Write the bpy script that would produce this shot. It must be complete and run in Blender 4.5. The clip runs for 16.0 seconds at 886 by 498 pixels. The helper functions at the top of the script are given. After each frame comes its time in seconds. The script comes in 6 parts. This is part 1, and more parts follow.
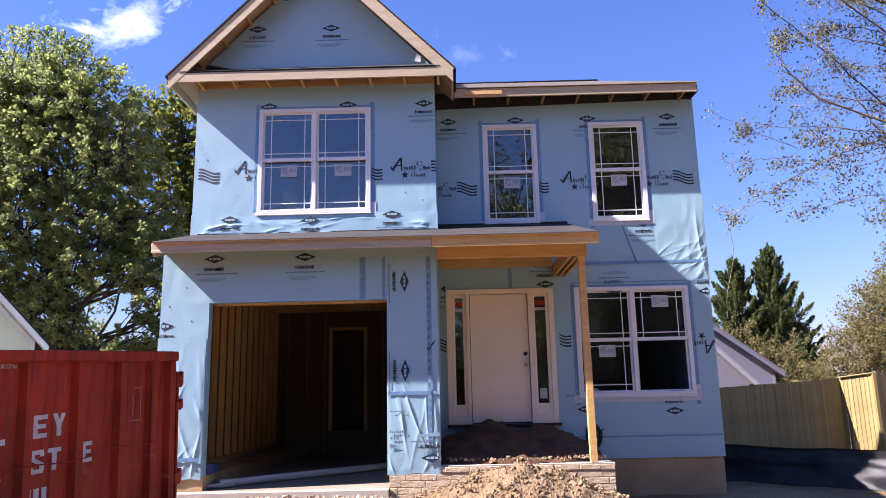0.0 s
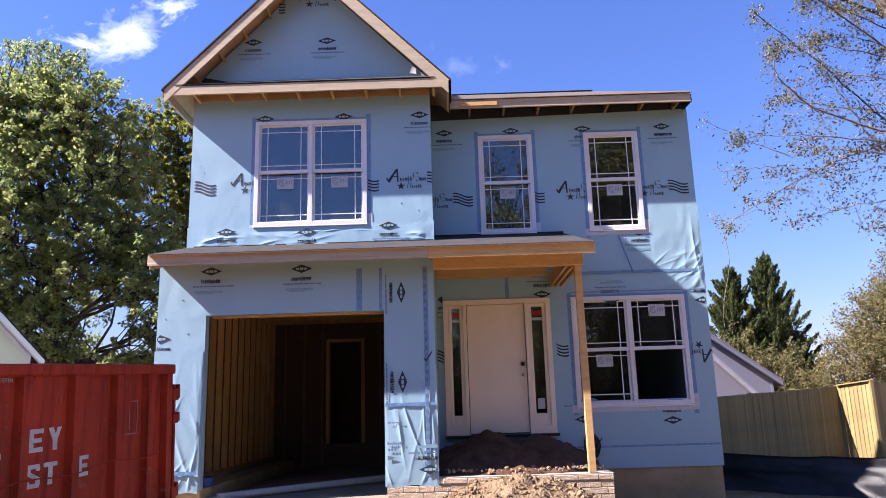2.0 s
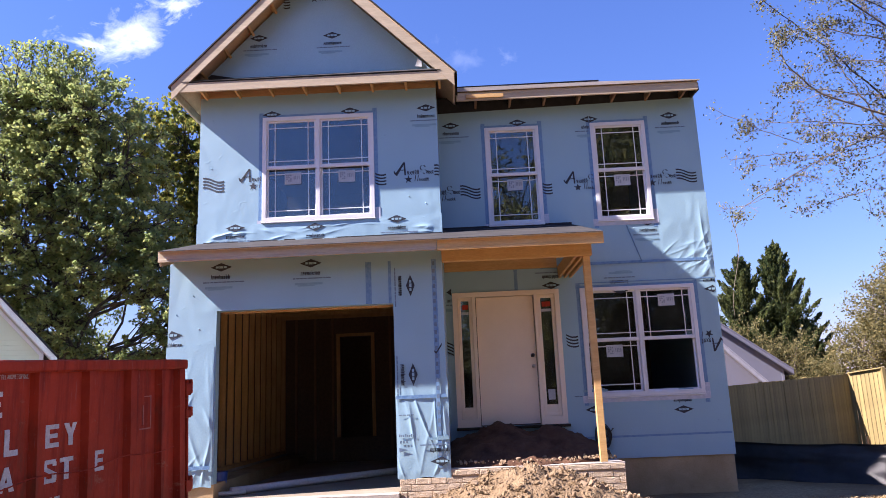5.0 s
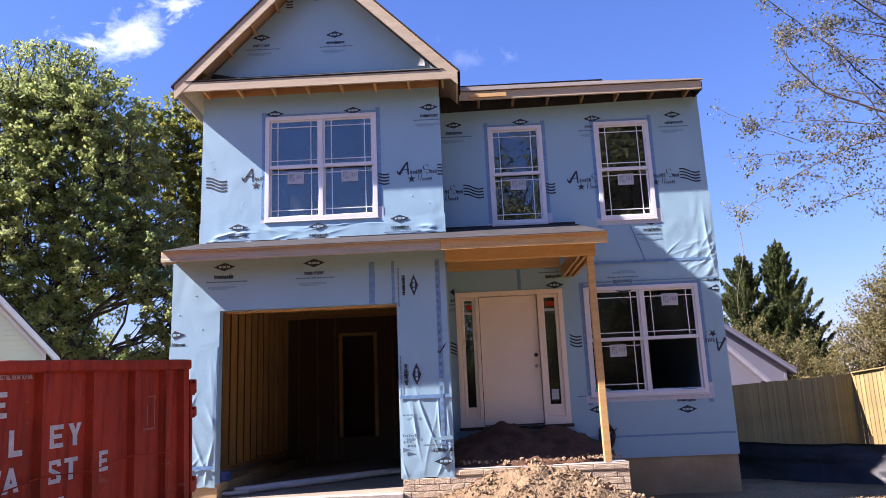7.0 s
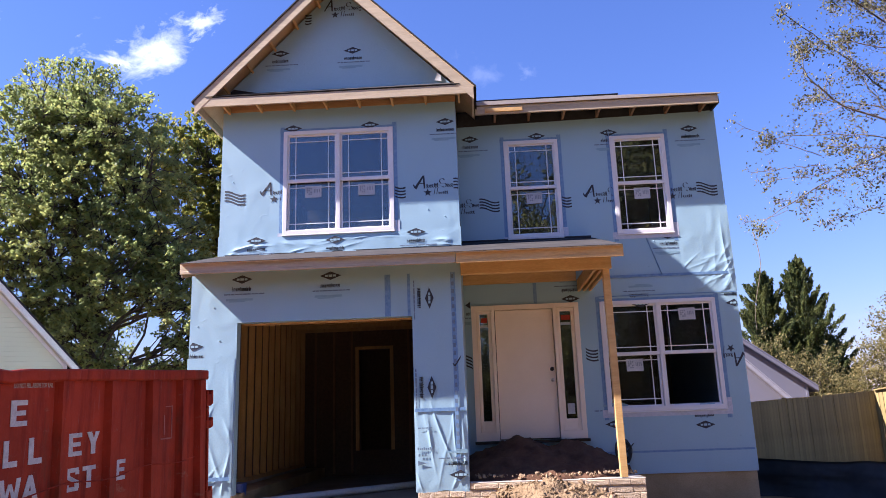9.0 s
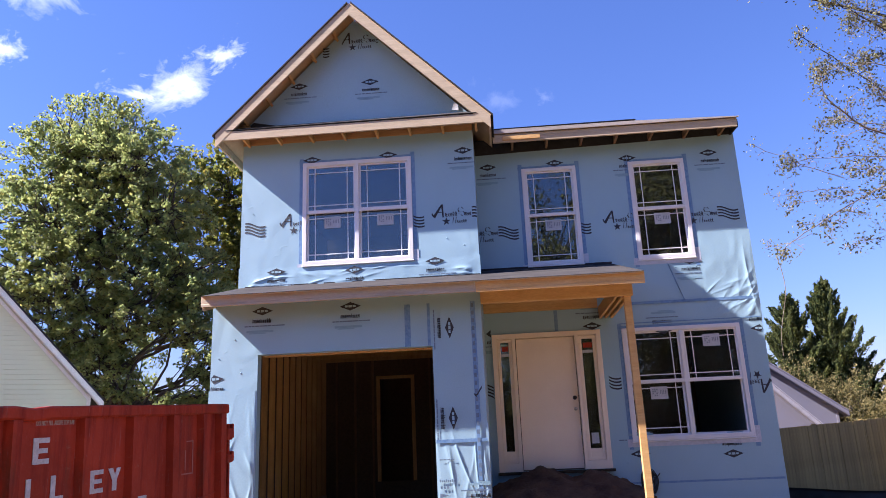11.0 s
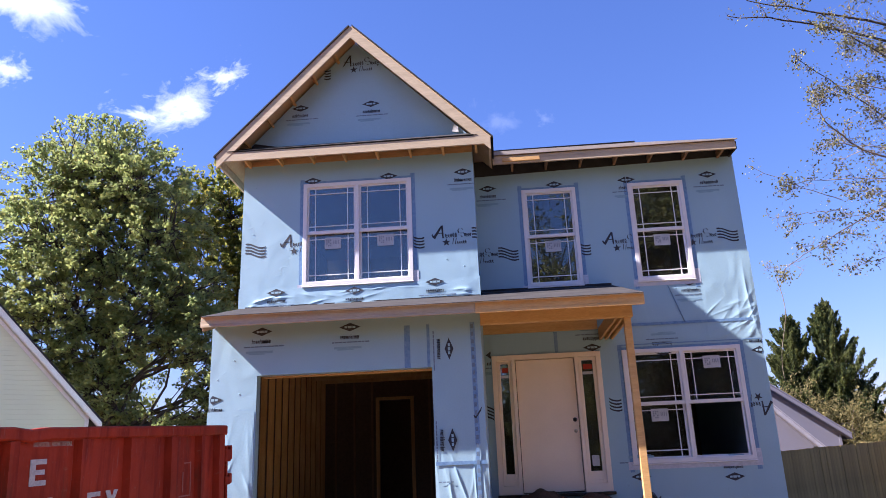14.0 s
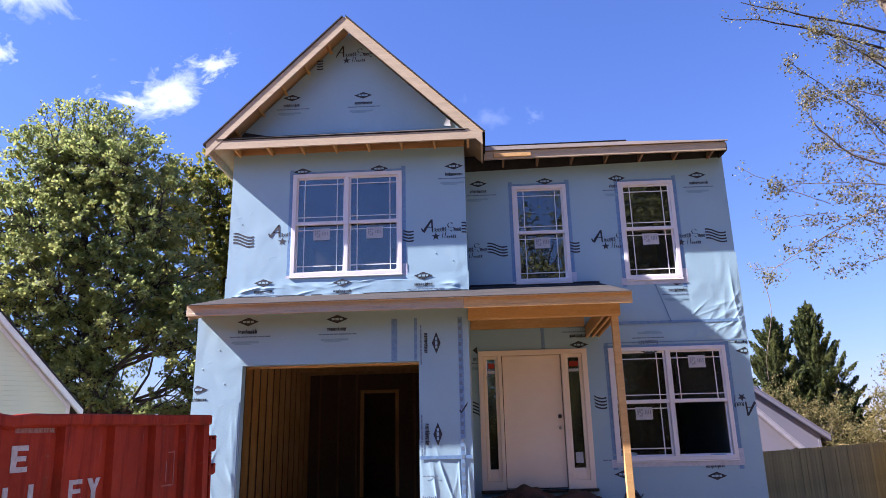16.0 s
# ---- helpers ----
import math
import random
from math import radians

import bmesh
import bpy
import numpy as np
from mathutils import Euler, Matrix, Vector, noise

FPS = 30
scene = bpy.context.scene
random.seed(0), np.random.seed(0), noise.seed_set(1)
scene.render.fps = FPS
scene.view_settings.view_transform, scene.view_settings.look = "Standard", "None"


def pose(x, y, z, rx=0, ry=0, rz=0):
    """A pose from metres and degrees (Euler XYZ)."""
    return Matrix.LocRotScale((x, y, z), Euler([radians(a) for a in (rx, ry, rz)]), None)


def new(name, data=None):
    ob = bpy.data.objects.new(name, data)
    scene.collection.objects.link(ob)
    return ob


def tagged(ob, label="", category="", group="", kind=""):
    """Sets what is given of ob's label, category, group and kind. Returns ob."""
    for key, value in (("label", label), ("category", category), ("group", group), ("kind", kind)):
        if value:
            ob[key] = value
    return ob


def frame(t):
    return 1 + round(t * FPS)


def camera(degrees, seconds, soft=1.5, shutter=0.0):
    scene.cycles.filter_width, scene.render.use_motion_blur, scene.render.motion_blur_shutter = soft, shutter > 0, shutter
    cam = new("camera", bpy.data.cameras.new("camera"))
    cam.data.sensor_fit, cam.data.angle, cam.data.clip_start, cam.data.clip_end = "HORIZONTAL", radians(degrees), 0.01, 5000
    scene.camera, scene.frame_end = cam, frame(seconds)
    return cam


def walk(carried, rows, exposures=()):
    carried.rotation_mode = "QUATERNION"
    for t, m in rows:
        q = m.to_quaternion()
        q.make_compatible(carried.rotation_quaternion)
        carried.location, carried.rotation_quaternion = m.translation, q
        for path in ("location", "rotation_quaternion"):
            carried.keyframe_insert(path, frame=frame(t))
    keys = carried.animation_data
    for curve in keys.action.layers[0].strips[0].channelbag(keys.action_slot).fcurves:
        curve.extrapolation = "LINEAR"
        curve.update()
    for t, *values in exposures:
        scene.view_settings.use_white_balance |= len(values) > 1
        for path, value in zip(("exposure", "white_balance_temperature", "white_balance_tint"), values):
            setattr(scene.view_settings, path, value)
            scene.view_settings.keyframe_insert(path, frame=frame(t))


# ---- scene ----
# ---- camera ----
cam = camera(62.3, 16.0, soft=0.8)
PATH = [
    (0, pose(0.007, -11.697, 1.516, 101.603, 1.211, 0.842)),
    (0.5, pose(0.014, -11.685, 1.508, 100.929, 1.385, 1.100)),
    (1, pose(0.023, -11.678, 1.517, 100.841, 1.921, 1.209)),
    (1.5, pose(0.009, -11.707, 1.513, 102.183, 1.759, 0.521)),
    (2, pose(0.010, -11.706, 1.509, 102.464, 1.667, 0.681)),
    (2.5, pose(0.014, -11.707, 1.507, 102.561, 1.767, 0.520)),
    (3, pose(0.005, -11.697, 1.508, 101.739, 1.701, 1.335)),
    (3.5, pose(-0.006, -11.699, 1.509, 102.004, 2.078, 1.674)),
    (3.7, pose(-0.012, -11.687, 1.500, 101.905, 2.109, 1.761)),
    (5.8, pose(0.003, -11.727, 1.485, 102.080, 2.396, 1.150)),
    (6, pose(0.001, -11.724, 1.488, 101.793, 2.189, 1.191)),
    (6.5, pose(-0.010, -11.717, 1.495, 102.055, 2.209, 1.439)),
    (7, pose(-0.033, -11.697, 1.494, 101.984, 2.389, 1.544)),
    (7.5, pose(-0.021, -11.694, 1.501, 102.264, 2.136, 1.647)),
    (8, pose(-0.012, -11.707, 1.502, 102.802, 2.575, 2.676)),
    (8.5, pose(-0.006, -11.728, 1.478, 103.191, 2.303, 2.555)),
    (9, pose(-0.001, -11.730, 1.460, 103.203, 1.946, 2.882)),
    (9.5, pose(0.009, -11.734, 1.483, 104.093, 1.475, 4.793)),
    (9.7, pose(0.014, -11.728, 1.495, 104.358, 1.629, 5.553)),
    (11.8, pose(0.012, -11.717, 1.511, 106.910, 2.685, 4.189)),
    (12, pose(0.012, -11.721, 1.509, 107.408, 2.457, 4.482)),
    (12.5, pose(0.013, -11.727, 1.500, 107.526, 2.317, 4.354)),
    (13, pose(0.007, -11.730, 1.518, 108.218, 2.295, 5.189)),
    (13.5, pose(0.016, -11.736, 1.521, 108.151, 2.265, 5.420)),
    (14, pose(0.025, -11.735, 1.512, 106.879, 2.239, 4.624)),
    (14.5, pose(0.015, -11.711, 1.508, 105.235, 2.636, 3.792)),
    (15, pose(0.009, -11.697, 1.518, 104.981, 2.622, 3.641)),
    (15.5, pose(-0.004, -11.707, 1.514, 105.763, 1.829, 3.257)),
    (16, pose(-0.014, -11.710, 1.513, 106.421, 1.222, 3.243)),
]
EXPOSURES = [(0.0, 1.80, 5480, 25), (2.0, 1.77, 5480, 25), (3.0, 1.64, 5455, 25), (3.5, 1.70, 5465, 25), (6.0, 1.76, 5480, 25), (9.5, 1.76, 5480, 25), (16.0, 1.78, 5480, 25)]
walk(cam, PATH, EXPOSURES)

# ---- light ----
SUN_DIR = Vector((1.83, 0.45, -1.65)).normalized()
world = bpy.data.worlds.new("world")
scene.world = world
world.use_nodes = True
wn = world.node_tree
sky = wn.nodes.new("ShaderNodeTexSky")
sky.sky_type = "NISHITA"
sky.sun_disc = False
sky.sun_elevation = math.asin(-SUN_DIR.z)
sky.sun_rotation = math.atan2(-SUN_DIR.x, -SUN_DIR.y)
sky.air_density, sky.dust_density, sky.ozone_density = 1.6, 0.05, 9.0
wn.nodes["Background"].inputs["Strength"].default_value = 0.0435
tone = wn.nodes.new("ShaderNodeMix")
tone.data_type, tone.blend_type = "RGBA", "MULTIPLY"
tone.inputs[0].default_value, tone.inputs[7].default_value = 1.0, (1.16, 1.0, 1.20, 1)
wn.links.new(sky.outputs["Color"], tone.inputs[6])
wn.links.new(tone.outputs[2], wn.nodes["Background"].inputs["Color"])
sun_data = bpy.data.lights.new("sun", "SUN")
sun_data.energy, sun_data.angle, sun_data.color = 5.6, radians(0.53), (1.0, 0.86, 0.665)
sun = new("sun", sun_data)
sun.matrix_world = Matrix.Translation((-40, -12, 40)) @ SUN_DIR.to_track_quat("-Z", "Y").to_matrix().to_4x4()

# ---- materials ----
def tree_of(name):
    m = bpy.data.materials.new(name)
    m.use_nodes = True
    nt = m.node_tree
    return m, nt, nt.nodes["Principled BSDF"]


def tex(nt, kind, scale, detail=4.0, rough=0.6, stretch=(1, 1, 1)):
    co = nt.nodes.new("ShaderNodeTexCoord")
    mp = nt.nodes.new("ShaderNodeMapping")
    mp.inputs["Scale"].default_value = stretch
    nt.links.new(co.outputs["Object"], mp.inputs["Vector"])
    if kind == "noise":
        n = nt.nodes.new("ShaderNodeTexNoise")
        n.inputs["Detail"].default_value = detail
        n.inputs["Roughness"].default_value = rough
    else:
        n = nt.nodes.new("ShaderNodeTexVoronoi")
    n.inputs["Scale"].default_value = scale
    nt.links.new(mp.outputs["Vector"], n.inputs["Vector"])
    return n


def ramp(nt, src, stops):
    r = nt.nodes.new("ShaderNodeValToRGB")
    while len(r.color_ramp.elements) < len(stops):
        r.color_ramp.elements.new(0.5)
    for e, (p, c) in zip(r.color_ramp.elements, stops):
        e.position, e.color = p, (*c, 1) if len(c) == 3 else c
    nt.links.new(src, r.inputs["Fac"])
    return r.outputs["Color"]


def mix(nt, a, b, fac, mode="MIX"):
    m = nt.nodes.new("ShaderNodeMix")
    m.data_type, m.blend_type = "RGBA", mode
    for sock, v in ((m.inputs[6], a), (m.inputs[7], b), (m.inputs[0], fac)):
        if isinstance(v, bpy.types.NodeSocket):
            nt.links.new(v, sock)
        else:
            sock.default_value = (*v, 1) if isinstance(v, tuple) and len(v) == 3 else v
    return m.outputs[2]


def bump(nt, bsdf, height, strength, dist, after=None):
    b = nt.nodes.new("ShaderNodeBump")
    b.inputs["Strength"].default_value, b.inputs["Distance"].default_value = strength, dist
    nt.links.new(height, b.inputs["Height"])
    if after is not None:
        nt.links.new(after, b.inputs["Normal"])
    nt.links.new(b.outputs["Normal"], bsdf.inputs["Normal"])
    return b.outputs["Normal"]


def surface(name, dark, light, scale=3.0, fine=40.0, rough=0.7, metal=0.0, bumps=0.2, dist=0.01, stretch=(1, 1, 1), vary=0.0, spec=0.5, grain=0.6):
    """Two scales of tone, fine relief, and a little difference from piece to piece."""
    m, nt, b = tree_of(name)
    big = tex(nt, "noise", scale, 5, 0.6, stretch)
    small = tex(nt, "noise", fine, 3, 0.6, stretch)
    col = mix(nt, ramp(nt, big.outputs["Fac"], [(0.3, dark), (0.7, light)]), ramp(nt, small.outputs["Fac"], [(0.3, (0.75, 0.75, 0.75)), (0.7, (1.1, 1.1, 1.1))]), grain, "MULTIPLY")
    if vary:
        info = nt.nodes.new("ShaderNodeObjectInfo")
        col = mix(nt, col, ramp(nt, info.outputs["Random"], [(0.0, (1 - vary,) * 3), (1.0, (1 + vary,) * 3)]), 1.0, "MULTIPLY")
    nt.links.new(col, b.inputs["Base Color"])
    b.inputs["Roughness"].default_value, b.inputs["Metallic"].default_value = rough, metal
    b.inputs["Specular IOR Level"].default_value = spec
    bump(nt, b, small.outputs["Fac"], bumps, dist)
    return m


def wrap_material(name, tint, wrinkle, stretch):
    m, nt, b = tree_of(name)
    big = tex(nt, "noise", 1.1, 3, 0.5)
    fine = tex(nt, "noise", 60, 2, 0.5)
    folds = tex(nt, "noise", 1.5, 1.2, 0.5, stretch)
    folds.inputs["Distortion"].default_value = 0.9
    crease = tex(nt, "noise", 1.9, 2.0, 0.5, stretch)
    crease.inputs["Distortion"].default_value = 1.4
    lines = ramp(nt, crease.outputs["Fac"], [(0.44, (0, 0, 0)), (0.50, (1, 1, 1)), (0.53, (0, 0, 0))])
    col = ramp(nt, big.outputs["Fac"], [(0.3, tuple(c * 0.92 for c in tint)), (0.7, tint)])
    col = mix(nt, col, ramp(nt, fine.outputs["Fac"], [(0.3, (0.94, 0.94, 0.94)), (0.7, (1.03, 1.03, 1.03))]), 1.0, "MULTIPLY")
    nt.links.new(col, b.inputs["Base Color"])
    b.inputs["Roughness"].default_value = 0.42
    pinch = tex(nt, "noise", 8.0, 1.0, 0.4, (1, 1, 1.6))
    pinch.inputs["Distortion"].default_value = 0.8
    n = bump(nt, b, folds.outputs["Fac"], wrinkle, 0.06)
    n = bump(nt, b, ramp(nt, pinch.outputs["Fac"], [(0.68, (0, 0, 0)), (0.80, (1, 1, 1))]), 0.12, 0.010, n)
    n = bump(nt, b, lines, 0.04, 0.005, n)
    bump(nt, b, fine.outputs["Fac"], 0.06, 0.004, n)
    return m


def red_steel():
    """Red paint, dulled and rusted in patches, scraped bare in streaks."""
    m, nt, b = tree_of("dumpster_red")
    big = tex(nt, "noise", 1.6, 5, 0.65)
    streak = tex(nt, "noise", 3.0, 5, 0.7, (1, 1, 0.25))
    fine = tex(nt, "noise", 45, 3, 0.6)
    col = ramp(nt, big.outputs["Fac"], [(0.25, (0.25, 0.027, 0.010)), (0.75, (0.50, 0.054, 0.018))])
    drip = tex(nt, "noise", 9.0, 4, 0.6, (1, 1, 0.08))
    col = mix(nt, col, (0.12, 0.006, 0.004), ramp(nt, drip.outputs["Fac"], [(0.5, (0, 0, 0)), (0.72, (0.75, 0.75, 0.75))]))
    col = mix(nt, col, (0.13, 0.045, 0.022), ramp(nt, streak.outputs["Fac"], [(0.58, (0, 0, 0)), (0.72, (0.8, 0.8, 0.8))]))
    scuff = tex(nt, "noise", 2.2, 6, 0.75, (1, 1, 2.0))
    col = mix(nt, col, (0.40, 0.25, 0.15), ramp(nt, scuff.outputs["Fac"], [(0.61, (0, 0, 0)), (0.72, (0.5, 0.5, 0.5))]))
    scratch = tex(nt, "noise", 26, 4, 0.7, (1.6, 1.6, 0.12))
    col = mix(nt, col, (0.36, 0.16, 0.12), ramp(nt, scratch.outputs["Fac"], [(0.62, (0, 0, 0)), (0.70, (0.45, 0.45, 0.45))]))
    col = mix(nt, col, (0.34, 0.12, 0.09), ramp(nt, fine.outputs["Fac"], [(0.66, (0, 0, 0)), (0.76, (0.5, 0.5, 0.5))]))
    nt.links.new(col, b.inputs["Base Color"])
    b.inputs["Roughness"].default_value = 0.55
    b.inputs["Specular IOR Level"].default_value = 0.16
    n = bump(nt, b, big.outputs["Fac"], 0.5, 0.06)
    bump(nt, b, fine.outputs["Fac"], 0.12, 0.004, n)
    return m


WRAP = wrap_material("house_wrap", (0.308, 0.467, 0.558), 0.24, (1.3, 1.3, 0.8))
TAPE = surface("seam_tape", (0.10, 0.20, 0.38), (0.20, 0.33, 0.50), 22, 90, 0.35)
INK = surface("print_ink", (0.012, 0.016, 0.03), (0.03, 0.035, 0.05), 10, 80, 0.6)
INK_PALE = surface("print_ink_pale", (0.10, 0.15, 0.22), (0.16, 0.22, 0.30), 10, 80, 0.6)
INK_GREY = surface("print_ink_grey", (0.05, 0.065, 0.09), (0.08, 0.10, 0.13), 10, 80, 0.6)
INK_FAINT = surface("print_ink_faint", (0.20, 0.33, 0.41), (0.23, 0.37, 0.46), 10, 80, 0.6)
LUMBER = surface("new_lumber", (0.55, 0.315, 0.10), (0.68, 0.43, 0.17), 3, 30, 0.65, bumps=0.15, stretch=(0.6, 4, 4), vary=0.1)
FASCIA = surface("fascia_board", (0.40, 0.32, 0.21), (0.52, 0.425, 0.285), 2.5, 30, 0.7, bumps=0.12, stretch=(0.5, 5, 5), vary=0.07)
STUD = surface("stud_wood", (0.52, 0.29, 0.095), (0.68, 0.42, 0.17), 3, 40, 0.7, stretch=(4, 4, 0.6), vary=0.18)
PALE_FILM = surface("pale_film", (0.66, 0.70, 0.74), (0.78, 0.80, 0.82), 4, 40, 0.4)
DRIP = surface("weathered_edge", (0.30, 0.27, 0.24), (0.40, 0.36, 0.33), 2.5, 40, 0.8, stretch=(0.5, 4, 4))
# OSB tone lowered to stand for the dark inside the house and garage
OSB = surface("dimmed_osb", (0.085, 0.055, 0.032), (0.155, 0.102, 0.06), 18, 60, 0.75, vary=0.1)
PLYWOOD = surface("roof_plywood", (0.50, 0.34, 0.17), (0.62, 0.44, 0.24), 3, 40, 0.7, vary=0.1)
# black felt, also used for the shade sheets under the main eave
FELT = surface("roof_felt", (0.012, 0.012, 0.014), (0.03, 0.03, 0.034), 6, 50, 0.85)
SHINGLE = surface("weathered_sheathing", (0.042, 0.040, 0.040), (0.070, 0.066, 0.064), 2.5, 60, 0.95, bumps=0.3, spec=0.1)
VINYL = surface("white_vinyl", (0.66, 0.655, 0.66), (0.74, 0.73, 0.74), 3, 60, 0.38, bumps=0.03, grain=0.08)
DOOR_PAINT = surface("primed_door", (0.80, 0.68, 0.53), (0.87, 0.75, 0.60), 1.5, 40, 0.5, bumps=0.03, grain=0.08)
CONCRETE = surface("concrete", (0.34, 0.30, 0.25), (0.48, 0.43, 0.37), 2.5, 70, 0.85, bumps=0.3)
# concrete darkened for the shade inside the garage; the apron keeps the lit tone
SHADED_CONCRETE = surface("shaded_concrete", (0.22, 0.185, 0.135), (0.33, 0.28, 0.215), 1.8, 60, 0.85, bumps=0.25, spec=0.12)
FOUNDATION = surface("foundation_parging", (0.36, 0.25, 0.125), (0.50, 0.36, 0.20), 2.0, 60, 0.9, bumps=0.3, spec=0.12)
BRICK = surface("formed_concrete_brick", (0.42, 0.32, 0.21), (0.58, 0.46, 0.32), 9, 50, 0.9, bumps=0.9, dist=0.02, vary=0.10)
MORTAR = surface("tan_mortar", (0.38, 0.295, 0.195), (0.50, 0.40, 0.28), 5, 60, 0.9, bumps=0.4, spec=0.12)
DIRT = surface("red_brown_soil", (0.17, 0.115, 0.062), (0.31, 0.22, 0.125), 7, 26, 0.95, bumps=1.0, dist=0.05, spec=0.12)
# pine darkened for the shade under the eave and deep in the garage
DIM_PINE = surface("dim_pine", (0.20, 0.115, 0.055), (0.30, 0.18, 0.09), 3, 30, 0.7)
# pine with the shade of the bay eave put into its tone
FRIEZE = surface("shaded_pine", (0.40, 0.225, 0.095), (0.52, 0.32, 0.145), 3, 30, 0.7, stretch=(0.6, 4, 4))
# soil of the porch fill, a deeper brown than the heap
DARK_SOIL = surface("dark_brown_soil", (0.06, 0.032, 0.02), (0.13, 0.072, 0.044), 4, 26, 0.95, bumps=0.8, dist=0.03, spec=0.12)
STONE = surface("broken_stone", (0.19, 0.13, 0.078), (0.36, 0.265, 0.165), 9, 40, 0.9, bumps=0.4, spec=0.12)
RED = red_steel()

def glass_material(name, gloss, tint):
    m = bpy.data.materials.new(name)
    m.use_nodes = True
    nt = m.node_tree
    nt.nodes.remove(nt.nodes["Principled BSDF"])
    fr = nt.nodes.new("ShaderNodeFresnel")
    fr.inputs["IOR"].default_value = gloss
    tr = nt.nodes.new("ShaderNodeBsdfTransparent")
    tr.inputs["Color"].default_value = (*tint, 1)
    gl = nt.nodes.new("ShaderNodeBsdfGlossy")
    gl.inputs["Roughness"].default_value = 0.015
    gl.inputs["Color"].default_value = (0.92, 0.97, 1.0, 1)
    wave = tex(nt, "noise", 1.6, 1, 0.4)
    bp = nt.nodes.new("ShaderNodeBump")
    bp.inputs["Strength"].default_value, bp.inputs["Distance"].default_value = 0.03, 0.02
    nt.links.new(wave.outputs["Fac"], bp.inputs["Height"])
    nt.links.new(bp.outputs["Normal"], gl.inputs["Normal"])
    mx = nt.nodes.new("ShaderNodeMixShader")
    nt.links.new(fr.outputs["Fac"], mx.inputs[0])
    nt.links.new(tr.outputs["BSDF"], mx.inputs[1])
    nt.links.new(gl.outputs["BSDF"], mx.inputs[2])
    # a thin dusty veil, added to lift the darkest panes
    dust_veil = nt.nodes.new("ShaderNodeBsdfDiffuse")
    dust_veil.inputs["Color"].default_value = (0.55, 0.52, 0.46, 1)
    smear = tex(nt, "noise", 3.0, 4, 0.6)
    veiled = nt.nodes.new("ShaderNodeMixShader")
    nt.links.new(ramp(nt, smear.outputs["Fac"], [(0.3, (0.012, 0.012, 0.012)), (0.7, (0.03, 0.03, 0.03))]), veiled.inputs[0])
    nt.links.new(mx.outputs["Shader"], veiled.inputs[1])
    nt.links.new(dust_veil.outputs["BSDF"], veiled.inputs[2])
    nt.links.new(veiled.outputs["Shader"], nt.nodes["Material Output"].inputs["Surface"])
    return m


GLASS = glass_material("window_glass", 1.95, (0.60, 0.66, 0.64))

# ---- mesh helpers ----
def part(name, bm, material, parent=None, label="", smooth=False):
    me = bpy.data.meshes.new(name)
    bm.to_mesh(me)
    bm.free()
    me.materials.append(material)
    if smooth:
        for p in me.polygons:
            p.use_smooth = True
    ob = new(name, me)
    ob.parent = parent
    return tagged(ob, label)


def thing(name, label, category, at=(0, 0, 0), group="", kind=""):
    ob = new(name)
    ob.location = at
    ob.empty_display_size = 0.1
    return tagged(ob, label, category, group, kind)


def box(bm, x0, x1, y0, y1, z0, z1, m=None):
    vs = [bm.verts.new(Vector(c) if m is None else m @ Vector(c)) for c in
          ((x0, y0, z0), (x1, y0, z0), (x1, y1, z0), (x0, y1, z0), (x0, y0, z1), (x1, y0, z1), (x1, y1, z1), (x0, y1, z1))]
    for f in ((3, 2, 1, 0), (4, 5, 6, 7), (0, 1, 5, 4), (1, 2, 6, 5), (2, 3, 7, 6), (3, 0, 4, 7)):
        bm.faces.new([vs[i] for i in f])
    return vs


def slab(*boxes, bevel=0.0, m=None):
    bm = bmesh.new()
    for b in boxes:
        box(bm, *b, m)
    if bevel:
        bmesh.ops.bevel(bm, geom=bm.edges[:], offset=bevel, segments=1, affect="EDGES")
    return bm


def prism(outline, y0, y1):
    """A solid from an outline of (x, z) pairs, counter-clockwise seen from -y."""
    bm = bmesh.new()
    a = [bm.verts.new((x, y0, z)) for x, z in outline]
    b = [bm.verts.new((x, y1, z)) for x, z in outline]
    bm.faces.new(a)
    bm.faces.new(b[::-1])
    n = len(a)
    for i in range(n):
        bm.faces.new((a[(i + 1) % n], a[i], b[i], b[(i + 1) % n]))
    bmesh.ops.recalc_face_normals(bm, faces=bm.faces[:])
    return bm


def profile_x(outline, x0, x1):
    """A solid from an outline of (y, z) pairs, drawn out along x."""
    bm = prism([(y, z) for y, z in outline], x0, x1)
    for v in bm.verts:
        v.co = Vector((v.co.y, v.co.x, v.co.z))
    bmesh.ops.recalc_face_normals(bm, faces=bm.faces[:])
    return bm


